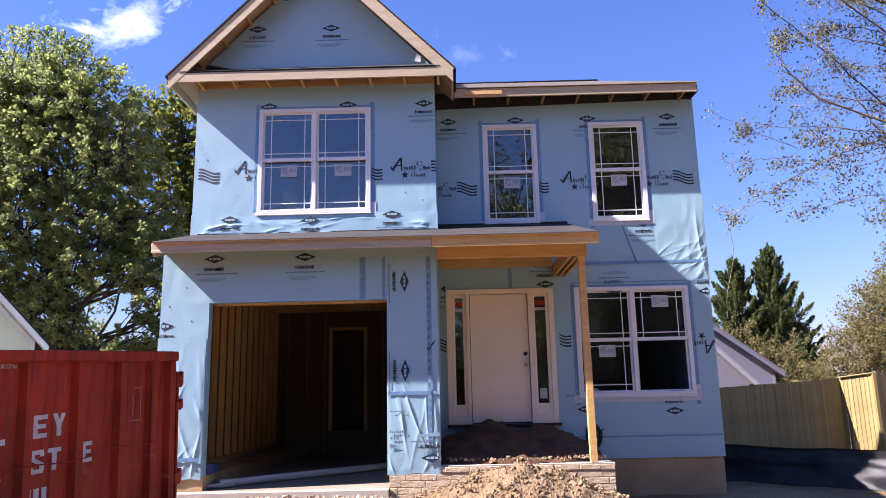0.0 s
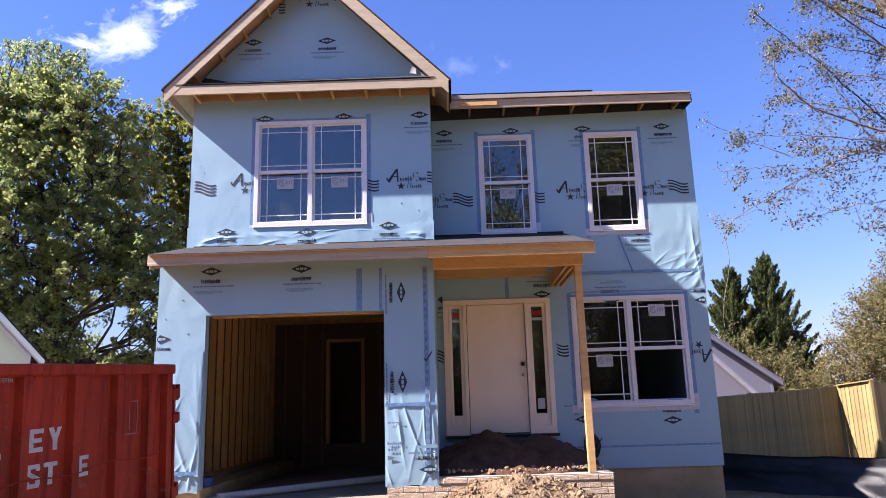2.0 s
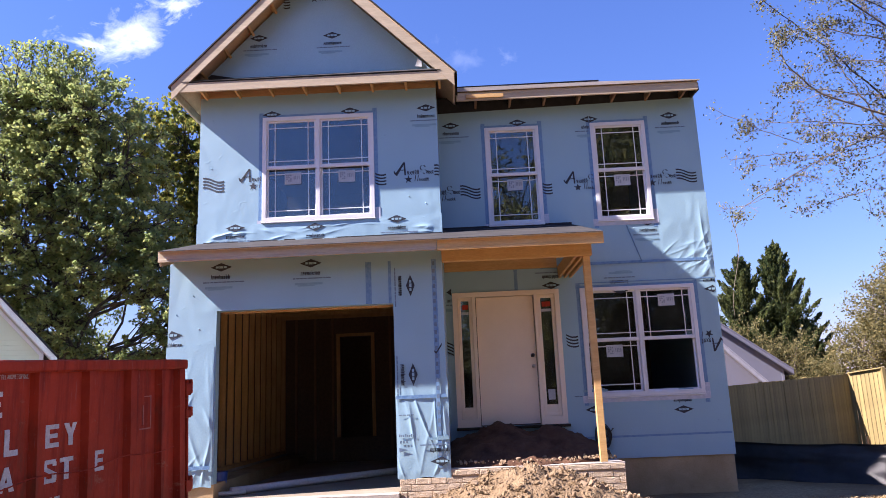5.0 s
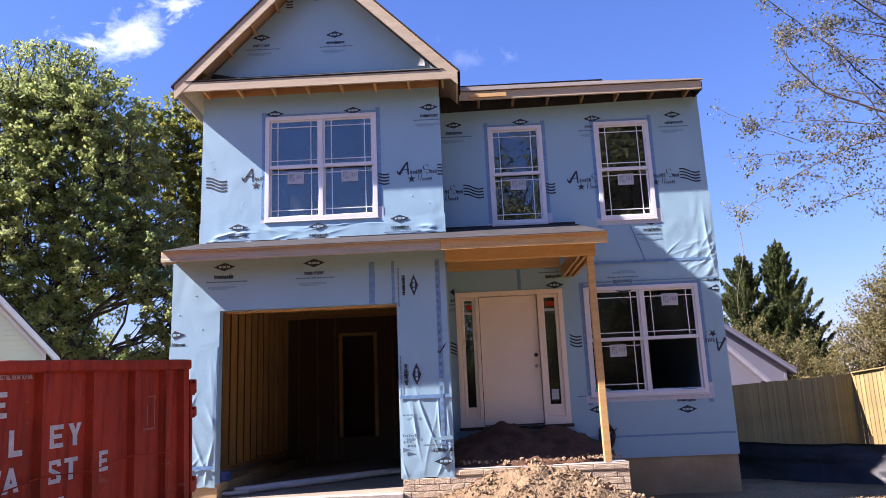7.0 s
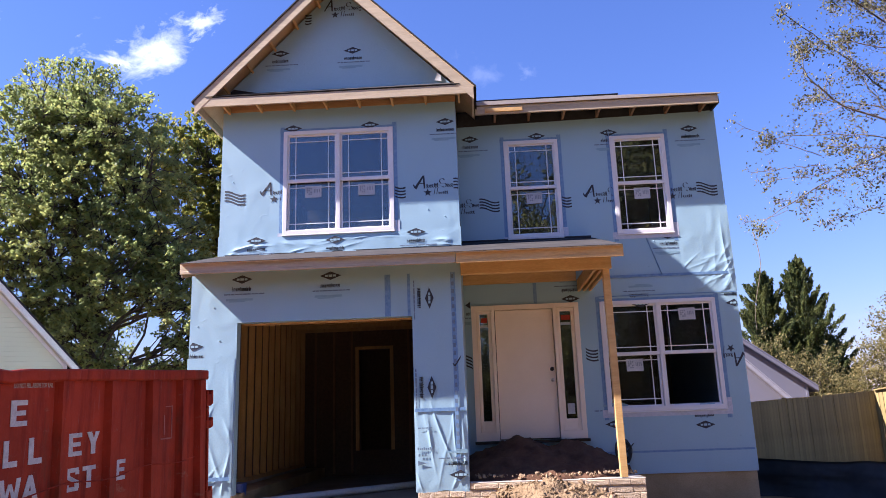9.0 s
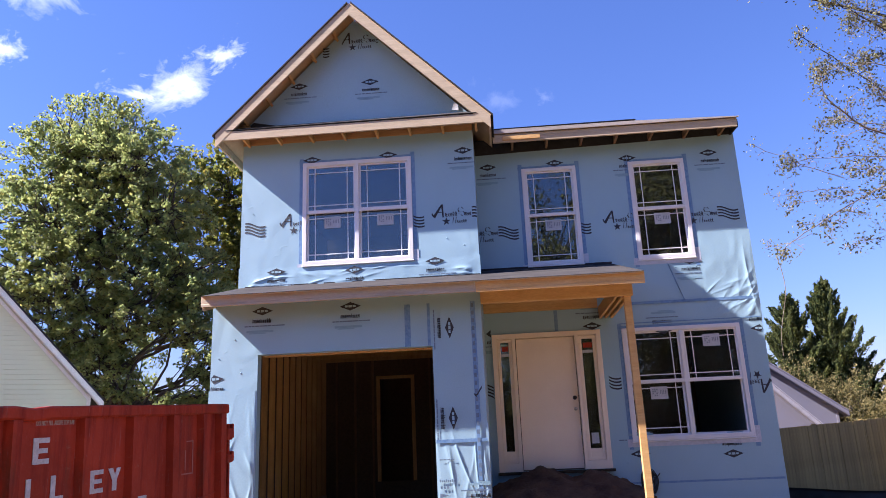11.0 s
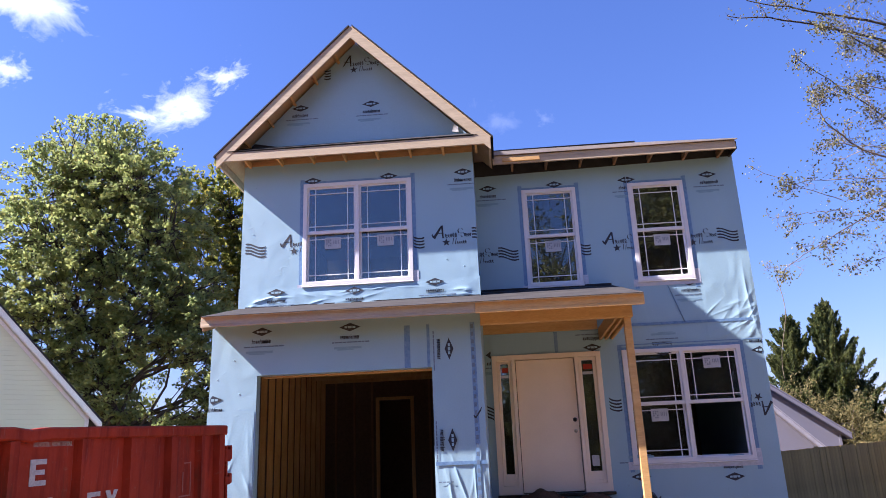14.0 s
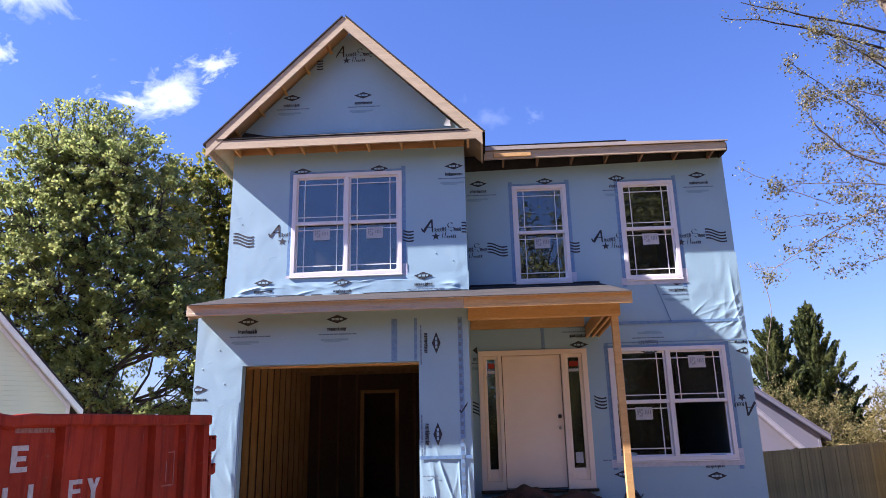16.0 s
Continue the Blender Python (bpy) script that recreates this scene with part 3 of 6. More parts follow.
def front_door():
    d = thing("door_1", "primed pale panel-less front door with narrow sidelights in its frame", "door", (0.77, 0, 1.13), kind="structure")
    before = set(scene.collection.objects)
    x0, x1, z0, z1 = DOOR
    sub("casing", wall_bm(x0, x1, z0, z1, -0.035, 0.10, [(x0 + 0.075, 0.232, z0 + 0.12, z1 - 0.075), (0.285, 1.222, z0, z1 - 0.075), (1.275, x1 - 0.075, z0 + 0.12, z1 - 0.075)]), DOOR_PAINT, d, "primed cream door frame")
    sub("slab", slab((0.296, 1.212, 0.03, 0.075, z0 + 0.02, z1 - 0.083), bevel=0.004), DOOR_PAINT, d, "flush primed door leaf")
    for a, b in ((x0 + 0.075, 0.232), (1.275, x1 - 0.075)):
        sub("sidelight", ring(a, b, z0 + 0.12, z1 - 0.075, 0.055, 0.0, 0.06, 0.008), DOOR_PAINT, d)
        sub("sidelight_base", slab((a + 0.002, b - 0.002, 0.006, 0.05, z0 + 0.122, z0 + 0.30), bevel=0.008), DOOR_PAINT, d)
        g = sub("pane", slab((a + 0.05, b - 0.05, 0.028, 0.034, z0 + 0.29, z1 - 0.125)), GLASS, d, "dark reflecting sidelight glass")
        g.visible_shadow = False
        sub("sticker", slab((a + 0.075, b - 0.065, 0.024, 0.026, z1 - 0.27, z1 - 0.19)), RED, d, "red paper sticker")
        sub("sticker", slab((a + 0.06, b - 0.06, 0.024, 0.026, z1 - 0.35, z1 - 0.305)), PAPER, d)
    sub("sticker", slab((1.36, 1.47, 0.022, 0.024, 1.50, 1.66)), PAPER, d, "torn white paper")
    sub("threshold", slab((x0 - 0.02, x1 + 0.03, -0.09, 0.02, z0 - 0.045, z0 - 0.002), bevel=0.006), KNOB, d, "dark threshold")
    bm = bmesh.new()
    bmesh.ops.create_uvsphere(bm, u_segments=16, v_segments=10, radius=0.03, matrix=Matrix.Translation((1.155, -0.02, 2.20)))
    bmesh.ops.create_cone(bm, cap_ends=True, segments=16, radius1=0.034, radius2=0.03, depth=0.03, matrix=Matrix.Translation((1.155, 0.018, 2.20)) @ Matrix.Rotation(math.pi / 2, 4, "X"))
    sub("deadbolt", bm, KNOB, d, "black bolt", True)
    bm = bmesh.new()
    bmesh.ops.create_uvsphere(bm, u_segments=16, v_segments=10, radius=0.026, matrix=Matrix.Translation((1.155, -0.012, 2.03)))
    bmesh.ops.create_cone(bm, cap_ends=True, segments=16, radius1=0.03, radius2=0.024, depth=0.03, matrix=Matrix.Translation((1.155, 0.018, 2.03)) @ Matrix.Rotation(math.pi / 2, 4, "X"))
    sub("knob", bm, BRASS, d, "dull metal knob", True)
    for o in set(scene.collection.objects) - before:
        o.matrix_parent_inverse = Matrix.Translation(d.location).inverted()


front_door()

# ---- printing and tape on the film ----
def flat(parent, polys, y, material, name="printed_mark", label=""):
    """Flat ink shapes lying on the film, from (x, z) outlines."""
    bm = bmesh.new()
    for poly in polys:
        f = bm.faces.new([bm.verts.new((x, y, z)) for x, z in poly])
        f.normal_update()
        if f.normal.y > 0:
            f.normal_flip()
    ob = tagged(part(name, bm, material, None, label), kind="stuff")
    ob.parent = parent
    ob.matrix_parent_inverse = parent.matrix_world.inverted() if parent.parent is None else Matrix.Identity(4)
    return ob


def turned(polys, cx, cz, deg, scale=1.0):
    c, s = math.cos(radians(deg)) * scale, math.sin(radians(deg)) * scale
    return [[(cx + x * c - z * s, cz + x * s + z * c) for x, z in p] for p in polys]


def rect(x0, x1, z0, z1, skew=0.0):
    return [(x0, z0), (x1, z0), (x1 + skew, z1), (x0 + skew, z1)]


def maker_mark(parent, x, z, y, deg=0, cut=(-1e9, 1e9), fine=True, word=True):
    """Diamond emblem, a word as plain strokes, and a thin line below it."""
    rng = random.Random(int((x * 31 + z * 17) * 100))
    dark = [[(-0.15, 0), (0, -0.060), (0.15, 0), (0, 0.060)]]
    gap = [rect(-0.075, -0.035, -0.014, 0.014), rect(-0.025, 0.025, -0.016, 0.016), rect(0.035, 0.075, -0.014, 0.014)]
    grey, dx = [], -0.140
    while word and dx < 0.13:
        w = rng.uniform(0.020, 0.030)
        low, tall = -0.165, rng.choice((0.044, 0.046, 0.046, 0.062))
        grey += [rect(dx, dx + w * 0.38, low, low + tall, 0.004), rect(dx + w * 0.62, dx + w, low, low + 0.044, 0.004), rect(dx, dx + w, low + rng.choice((0.0, 0.018, 0.034)), low + 0.044, 0.004)]
        dx += w + 0.006
    pale, faint = [], []
    if fine:
        dx = -0.25
        while dx < 0.25:
            w = rng.uniform(0.03, 0.09)
            pale.append(rect(dx, dx + w, -0.217, -0.200))
            dx += w + 0.008
        faint = [rect(-0.22, 0.16, -0.300, -0.268), rect(-0.18, 0.05, -0.318, -0.302)]
    for polys, mat in ((dark, INK), (grey, INK_GREY), (pale, INK_PALE), (faint, INK_FAINT), (gap, WRAP)):
        polys = turned(polys, x, z, deg)
        keep = [[(min(max(px, cut[0]), cut[1]), pz) for px, pz in p] for p in polys]
        keep = [p for p in keep if max(q[0] for q in p) - min(q[0] for q in p) > 0.002]
        if keep:
            flat(parent, keep, y - (0.006 if mat is WRAP else 0.004), mat)


def builder_mark(parent, x, z, y, deg=0, cut=(-1e9, 1e9), word=True, flag=True, size=0.92):
    """Script-like strokes with a star under them, and a waving striped flag."""
    rng = random.Random(int((x * 13 + z * 7) * 100) + 5)
    polys = []
    if word:
        polys += [[(-0.50, -0.02), (-0.46, -0.05), (-0.33, 0.17), (-0.35, 0.19)], [(-0.35, 0.19), (-0.32, 0.19), (-0.31, -0.04), (-0.335, -0.04)], [(-0.52, 0.03), (-0.50, -0.02), (-0.475, -0.015), (-0.50, 0.045)], rect(-0.44, -0.31, 0.045, 0.06)]
        # running cursive strokes, with one tall curl in the middle
        def stroke(path, w):
            for (ax, az), (bx, bz) in zip(path, path[1:]):
                polys.append([(ax, az), (ax + w, az + w * 0.3), (bx + w, bz + w * 0.3), (bx, bz)])
        def waves(x0, x1, z0, h, n, w):
            stroke([(x0 + (x1 - x0) * i / (n * 6) + 0.25 * h * math.sin(i * math.pi / 3), z0 + h * (0.5 - 0.5 * math.cos(i * math.pi / 3)) * (0.8 + 0.2 * math.sin(i * 1.9))) for i in range(n * 6 + 1)], w)
        waves(-0.30, -0.09, -0.035, 0.085, 5, 0.013)
        stroke([(-0.075, 0.005), (-0.045, 0.005)], 0.012)
        stroke([(-0.03 + 0.045 * math.cos(a), 0.075 + 0.05 * math.sin(a)) for a in (0.3, 1.2, 2.2, 3.1, 4.1)] + [(0.005 + 0.035 * math.cos(a), 0.0 + 0.04 * math.sin(a)) for a in (1.2, 0.2, -0.8, -1.8, -2.8)], 0.016)
        waves(0.045, 0.15, -0.035, 0.08, 3, 0.013)
        star = []
        for k in range(10):
            r = (0.075, 0.03)[k % 2]
            a = math.pi / 2 + k * math.pi / 5
            star.append((-0.27 + r * math.cos(a), -0.115 + r * math.sin(a)))
        for k in range(5):
            polys.append([star[2 * k], star[2 * k + 1], (-0.27, -0.115), star[(2 * k - 1) % 10]])
        stroke([(-0.17, -0.155), (-0.15, -0.05)], 0.012)
        stroke([(-0.125, -0.155), (-0.105, -0.05)], 0.012)
        waves(-0.10, 0.07, -0.155, 0.06, 5, 0.011)
    if flag:
        for k in range(4):
            z0 = 0.075 - k * 0.055
            pts = [(0.17 + i * 0.045, z0 + 0.030 * math.sin(2.2 - i * 0.62) - 0.004 * i) for i in range(9)]
            for (ax, az), (bx, bz) in zip(pts, pts[1:]):
                polys.append([(ax, az), (bx, bz), (bx, bz + 0.027), (ax, az + 0.027)])
    polys = turned(polys, x, z, deg, size)
    keep = [[(min(max(px, cut[0]), cut[1]), pz) for px, pz in p] for p in polys]
    keep = [p for p in keep if max(q[0] for q in p) - min(q[0] for q in p) > 0.002]
    flat(parent, keep, y - 0.004, INK)


gable = bpy.data.objects["gable_wall"]
for x, z in ((-3.02, 7.43), (-1.83, 7.42)):
    maker_mark(gable, x, z, Y_GABLE)
maker_mark(gable, -0.72, 7.40, Y_GABLE, cut=(-1.02, -0.98))
builder_mark(gable, -1.87, 8.19, Y_GABLE, cut=(-2.3, -1.69))
builder_mark(gable, -3.0, 8.06, Y_GABLE, cut=(-2.62, -2.42), word=False)
for x, z in ((-3.35, 4.27), (-0.87, 4.30)):
    maker_mark(bay_wall, x, z, Y_B - 0.014, cut=(X_L, X_C))
maker_mark(bay_wall, -2.12, 4.235, Y_B - 0.014)
for x in (-2.80, -1.56, -0.36):
    maker_mark(bay_wall, x, 6.10 if x < -0.5 else 6.09, Y_B, cut=(X_L, X_C) if x > -0.5 else (-9, 9), fine=x > -0.5, word=x > -0.5)
builder_mark(bay_wall, -2.99 - 1.22 + 0.18, 4.99, Y_B, cut=(X_L, 9), word=False)
builder_mark(bay_wall, -2.84, 5.04, Y_B, cut=(X_L, WIN_A[0] - 0.01))
builder_mark(bay_wall, -1.50, 4.98, Y_B, cut=(WIN_A[1] + 0.01, 9), word=False)
builder_mark(bay_wall, -0.42, 5.03, Y_B, cut=(-9, X_C))
for x, c in ((0.02, (X_C, 9)), (2.36, (0, WIN_C[0] - 0.01)), (3.70, (0, X_R))):
    maker_mark(front_wall, x, 6.10, 0.0, cut=c)
maker_mark(front_wall, 1.15, 6.10, 0.0, fine=False, word=False)
maker_mark(front_wall, 2.36, 6.10, 0.0, cut=(WIN_C[0], 9), fine=False, word=False)
maker_mark(front_wall, 3.16, 4.275, 0.0)
builder_mark(front_wall, -0.02, 4.93, 0.0, cut=(X_C, 9))
builder_mark(front_wall, 1.17, 4.95, 0.0, cut=(WIN_B[1] + 0.01, 9), word=False)
builder_mark(front_wall, 2.33, 5.02, 0.0, cut=(0, WIN_C[0] - 0.01))
builder_mark(front_wall, 3.56, 5.04, 0.0, cut=(WIN_C[1] + 0.01, X_R))
for x, z in ((3.43, 1.27), (2.06, 1.32)):
    maker_mark(front_wall, x, z, 0.0, 180)
maker_mark(front_wall, 4.10, 3.13, 0.0, 180, cut=(-9, X_R))
maker_mark(front_wall, 2.62, 3.17, 0.0, 180)
maker_mark(front_wall, 1.52, 3.30, 0.0, 180, cut=(1.2, 1.73))
builder_mark(front_wall, 3.70, 2.31, 0.0, 180, cut=(WIN_D[1] + 0.03, X_R), flag=False)
maker_mark(front_wall, -0.02, 3.26, 0.0, cut=(X_C, DOOR[0] - 0.01))
builder_mark(front_wall, 1.40, 2.42, 0.0, cut=(1.70, 1.90), word=False)
builder_mark(front_wall, -0.42, 2.35, 0.0, cut=(X_C, DOOR[0] - 0.01), word=False)
for x in (-3.23, -1.99):
    maker_mark(garage_wall, x, 3.47, Y_G)
maker_mark(garage_wall, -3.89, 2.56, Y_G, cut=(X_L, GARAGE[0]))
for z in (3.10, 1.90):
    maker_mark(garage_wall, -0.63, z, Y_G - (0.012 if z < 2 else 0), -90, cut=(GARAGE[1] + 0.01, 9))
maker_mark(garage_wall, -0.29, 0.78, Y_G - 0.026, 180, cut=(-0.6, X_C))
flat(garage_wall, [*(rect(-0.84 + 0.026 * k, -0.822 + 0.026 * k, 1.10, 1.125 if k % 3 else 1.135) for k in range(8)), *(rect(-0.83 + 0.04 * k, -0.805 + 0.04 * k, 1.02, 1.05) for k in range(3)), *(rect(-0.83 + 0.05 * k, -0.79 + 0.05 * k, 1.37, 1.385) for k in range(4)), [(-0.84, 0.905), (-0.72, 0.935), (-0.84, 0.965)]], Y_G - 0.026, INK_PALE)
flat(garage_wall, [[(-0.33, 2.17), (-0.31, 2.16), (-0.24, 2.26), (-0.25, 2.28)], [(-0.345, 2.20), (-0.33, 2.17), (-0.31, 2.175), (-0.325, 2.21)], [(-0.25, 2.28), (-0.24, 2.26), (-0.225, 2.31)]], Y_G - 0.004, INK)


def tape(parent, x0, x1, z0, z1, y, label="blue seam tape"):
    bm = slab((x0, x1, y - 0.0035, y - 0.001, z0, z1))
    ob = part("seam_tape", bm, TAPE, None, label)
    ob.parent = parent


tape(garage_wall, -0.335, -0.270, 1.84, 3.45, Y_G)
tape(garage_wall, -0.335, -0.285, 0.70, 1.84, Y_G - 0.022)
tape(garage_wall, GARAGE[1] + 0.005, X_C - 0.005, 1.585, 1.63, Y_G - 0.018)
for k in range(26):
    z = 0.74 + k * 0.105
    flat(garage_wall, [rect(-0.326, -0.290, z, z + 0.055)], Y_G - (0.0045 if z > 1.84 else 0.0265), INK_PALE)
tape(garage_wall, X_L + 0.01, GARAGE[0] - 0.04, 0.79, 0.84, Y_G - 0.026)
tape(garage_wall, -1.24, -1.16, 2.87, 3.45, Y_G)
tape(garage_wall, -0.93, -0.89, 2.87, 3.45, Y_G)
for w, y, p in ((WIN_A, Y_B, bay_wall), (WIN_B, 0, front_wall), (WIN_C, 0, front_wall), (WIN_D, 0, front_wall)):
    tape(p, w[0] - 0.055, w[0] + 0.01, w[2] - 0.12, w[3] + 0.08, y)
    tape(p, w[1] - 0.01, w[1] + 0.06, w[2] - 0.14, w[3] + 0.08, y)
    tape(p, w[0] - 0.06, w[1] + 0.06, w[3] - 0.01, w[3] + 0.04, y + 0.0005)
tape(front_wall, 0.93, 0.985, 3.25, 3.58, 0.0)
tape(front_wall, 1.86, X_R - 0.02, 0.885, 0.915, 0.0)
tape(front_wall, 1.95, X_R - 0.05, 3.60, 3.645, -0.012)
tape(front_wall, 1.95, X_R - 0.02, 3.30, 3.315, -0.010)

strip = part("seam_tape", board((2.815, -0.003, 4.24), (3.01, -0.003, 3.62), 0.055, 0.003, (0, 1, 0)), TAPE, None)
strip.parent = front_wall
hpart("board_scrap", slab((0.29, 0.91, -0.462, -0.442, 6.385, 6.455), bevel=0.004), LUMBER, "pale offcut nailed to the eave board")

# ---- garage frame ----
def gpart(name, bm, material, label=""):
    return hpart(name, bm, material, label)
for i in range(17):
    y = Y_G + 0.17 + i * 0.40
    gpart("stud", slab((X_L + 0.141, X_L + 0.235, y, y + 0.04, 0.70, 3.54)), STUD)
gpart("bottom_plate", slab((X_L + 0.141, X_L + 0.24, Y_G + 0.16, 5.0, 0.64, 0.699)), STUD)
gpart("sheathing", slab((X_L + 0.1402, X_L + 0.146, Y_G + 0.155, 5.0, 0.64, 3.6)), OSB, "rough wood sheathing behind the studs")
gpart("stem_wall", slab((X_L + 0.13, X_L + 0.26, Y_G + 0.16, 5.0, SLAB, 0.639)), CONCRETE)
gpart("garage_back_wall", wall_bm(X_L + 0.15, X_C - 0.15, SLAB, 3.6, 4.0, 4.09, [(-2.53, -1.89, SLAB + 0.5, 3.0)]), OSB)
gpart("door_frame", wall_bm(-2.62, -1.81, SLAB + 0.5, 3.07, 3.94, 3.998, [(-2.55, -1.88, SLAB + 0.5, 3.01)]), STUD, "rough wooden frame of the inner doorway")
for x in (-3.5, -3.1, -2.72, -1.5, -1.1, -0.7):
    gpart("stud", slab((x, x + 0.04, 3.95, 3.999, SLAB + 0.05, 3.55)), DIM_PINE)
for i in range(9):
    y = -1.1 + i * 0.6
    gpart("ceiling_joist", slab((X_L + 0.15, X_C - 0.15, y, y + 0.04, 3.38, 3.61)), STUD)
gpart("garage_header", slab((GARAGE[0] + 0.04, GARAGE[1], Y_G + 0.151, Y_G + 0.24, GARAGE[3] - 0.02, 3.3)), STUD)

# porch post and framing
post = thing("porch_post", "temporary pine post on the corner of the porch wall", "post", (1.80, -1.80, 0.685))
bm = board((1.805, -1.80, 0.685), (1.79, -1.80, 3.402), 0.092, 0.092, (0, 1, 0))
part("porch_post_shaft", bm, LUMBER, post).matrix_parent_inverse = Matrix.Translation((-1.80, 1.80, -0.685))
for i in range(5):
    x = 0.1 + i * 0.4
    hpart("rafter", board((x, EAVE_Y + 0.01, lower_roof_z(EAVE_Y) - 0.075), (x, -0.05, lower_roof_z(-0.05) - 0.075), 0.13, 0.04), LUMBER)
for i in range(7):
    x = -3.8 + i * 0.6
    hpart("rafter_tail", board((x, EAVE_Y + 0.01, lower_roof_z(EAVE_Y) - 0.07), (x, Y_G - 0.002, lower_roof_z(Y_G) - 0.07), 0.12, 0.04), LUMBER)
hpart("rake_board", board((-3.905, EAVE_Y, lower_roof_z(EAVE_Y) - 0.095), (-3.905, Y_G - 0.004, lower_roof_z(Y_G) - 0.095), 0.185, 0.035), FASCIA)
hpart("rake_board", board((1.93, EAVE_Y, lower_roof_z(EAVE_Y) - 0.075), (1.93, -0.003, lower_roof_z(0) - 0.075), 0.14, 0.035), LUMBER)
hpart("felt_strip", profile_x([(-0.42, lower_roof_z(-0.42) + 0.024), (-0.008, lower_roof_z(-0.008) + 0.024), (-0.008, lower_roof_z(-0.008) + 0.032), (-0.42, lower_roof_z(-0.42) + 0.030)], X_C + 0.004, 1.62), FELT, "black felt strip on the porch roof")
for x0, x1, z, wood in ((-3.92, -0.25, 3.478, FASCIA), (-0.23, 1.94, 3.472, LUMBER)):
    hpart("drip_strip", profile_x([(EAVE_Y - 0.050, z), (EAVE_Y - 0.041, z), (EAVE_Y - 0.041, z + 0.038), (EAVE_Y - 0.049, z + 0.030)], x0, x1), wood)
hpart("flashing", slab((X_C + 0.005, 1.93, -0.012, -0.002, lower_roof_z(0) - 0.02, lower_roof_z(0) + 0.06)), FELT, "black felt flashing above the porch roof")
hpart("flashing", slab((X_L + 0.1, X_C, Y_B - 0.014, Y_B - 0.003, lower_roof_z(Y_B) - 0.02, lower_roof_z(Y_B) + 0.035)), FELT)


# loose, creased film where it hangs free of the wall
def loose_film(parent, x0, x1, z0, z1, y, seed, out, kind, nx=70, nz=60):
    """A slack sheet with soft bellies and a few straight pulled folds."""
    rng = random.Random(seed)
    spread = {"drape": (80, 102, 6), "puff": (12, 62, 26), "pull": (62, 118, 14), "sheet": (48, 128, 22), "tuck": (-18, 18, 30)}[kind]
    folds = []
    for _ in range(spread[2]):
        a = radians(rng.uniform(spread[0], spread[1]))
        low = (z0 - 0.05, z0 + 0.45 * (z1 - z0)) if kind == "puff" else (z0 - 0.1, z1)
        if kind == "puff":
            folds.append((rng.uniform(x0 + 0.1, x1), rng.uniform(*low), math.cos(a), math.sin(a), rng.uniform(0.012, 0.04), rng.uniform(0.10, 0.28), rng.uniform(0.2, 0.7)))
            continue
        folds.append((rng.uniform(x0, x1), rng.uniform(z0 - 0.1, z1), math.cos(a), math.sin(a), rng.uniform(0.008, 0.034), rng.uniform(0.15, 0.55) * min(1.0, (z1 - z0)), rng.uniform(0.3, 1.0)))
    if kind == "puff":
        folds += [(x1 - 0.13, (z0 + z1) / 2, -0.06, 1.0, 0.03, 0.55, 1.0), (x1 - 0.30, z0 + 0.5, 0.10, 0.99, 0.05, 0.30, 0.5)]
    bm = bmesh.new()
    rows = []
    for j in range(nz + 1):
        f = j / nz
        row = []
        for i in range(nx + 1):
            u = i / nx
            x, z = x0 + (x1 - x0) * u, z0 + (z1 - z0) * f
            v = 0.25 + 0.30 * noise.noise(Vector((x * 2.0, z * 0.9, seed))) + 0.16 * noise.noise(Vector((x * 7.0, z * 5.0, seed + 3)))
            for fx, fz, c, s, w, L, amp in folds:
                along, off = (x - fx) * c + (z - fz) * s, -(x - fx) * s + (z - fz) * c
                off += 0.10 * along * along
                if abs(along) < 2 * L:
                    v += amp * math.exp(-abs(off / w) ** 1.3) * math.exp(-(along / L) ** 2)
            edge = min(1.0, f * 10 + 0.2, (1 - f) * 2.2, u * 12 + 0.1, (1 - u) * 12 + 0.1)
            edge = edge * edge * (3 - 2 * edge)
            sag = 0.015 * math.sin(u * 9 + seed) * (1 - f) ** 3
            row.append(bm.verts.new((x, y - 0.004 - out * max(0.0, v) * edge, z + sag)))
        rows.append(row)
    for a, b in zip(rows, rows[1:]):
        for i in range(nx):
            bm.faces.new((a[i], a[i + 1], b[i + 1], b[i]))
    ob = part("loose_film", bm, WRAP, None, "creased film hanging loose", True)
    ob.parent = parent
    return ob


loose_film(garage_wall, GARAGE[1] - 0.004, X_C + 0.012, 0.575, 1.84, Y_G - 0.002, 3.0, 0.015, "pull", 90, 120)
loose_film(garage_wall, X_L - 0.012, GARAGE[0] - 0.02, 0.56, 2.4, Y_G - 0.002, 7.0, 0.014, "sheet", 60, 110)
loose_film(bay_wall, X_L - 0.012, X_C + 0.012, 3.99, 4.36, Y_B - 0.002, 9.0, 0.018, "tuck", 300, 44)
loose_film(front_wall, 3.33, X_R + 0.015, 3.30, 4.74, 0.0, 13.0, 0.013, "puff", 130, 150)

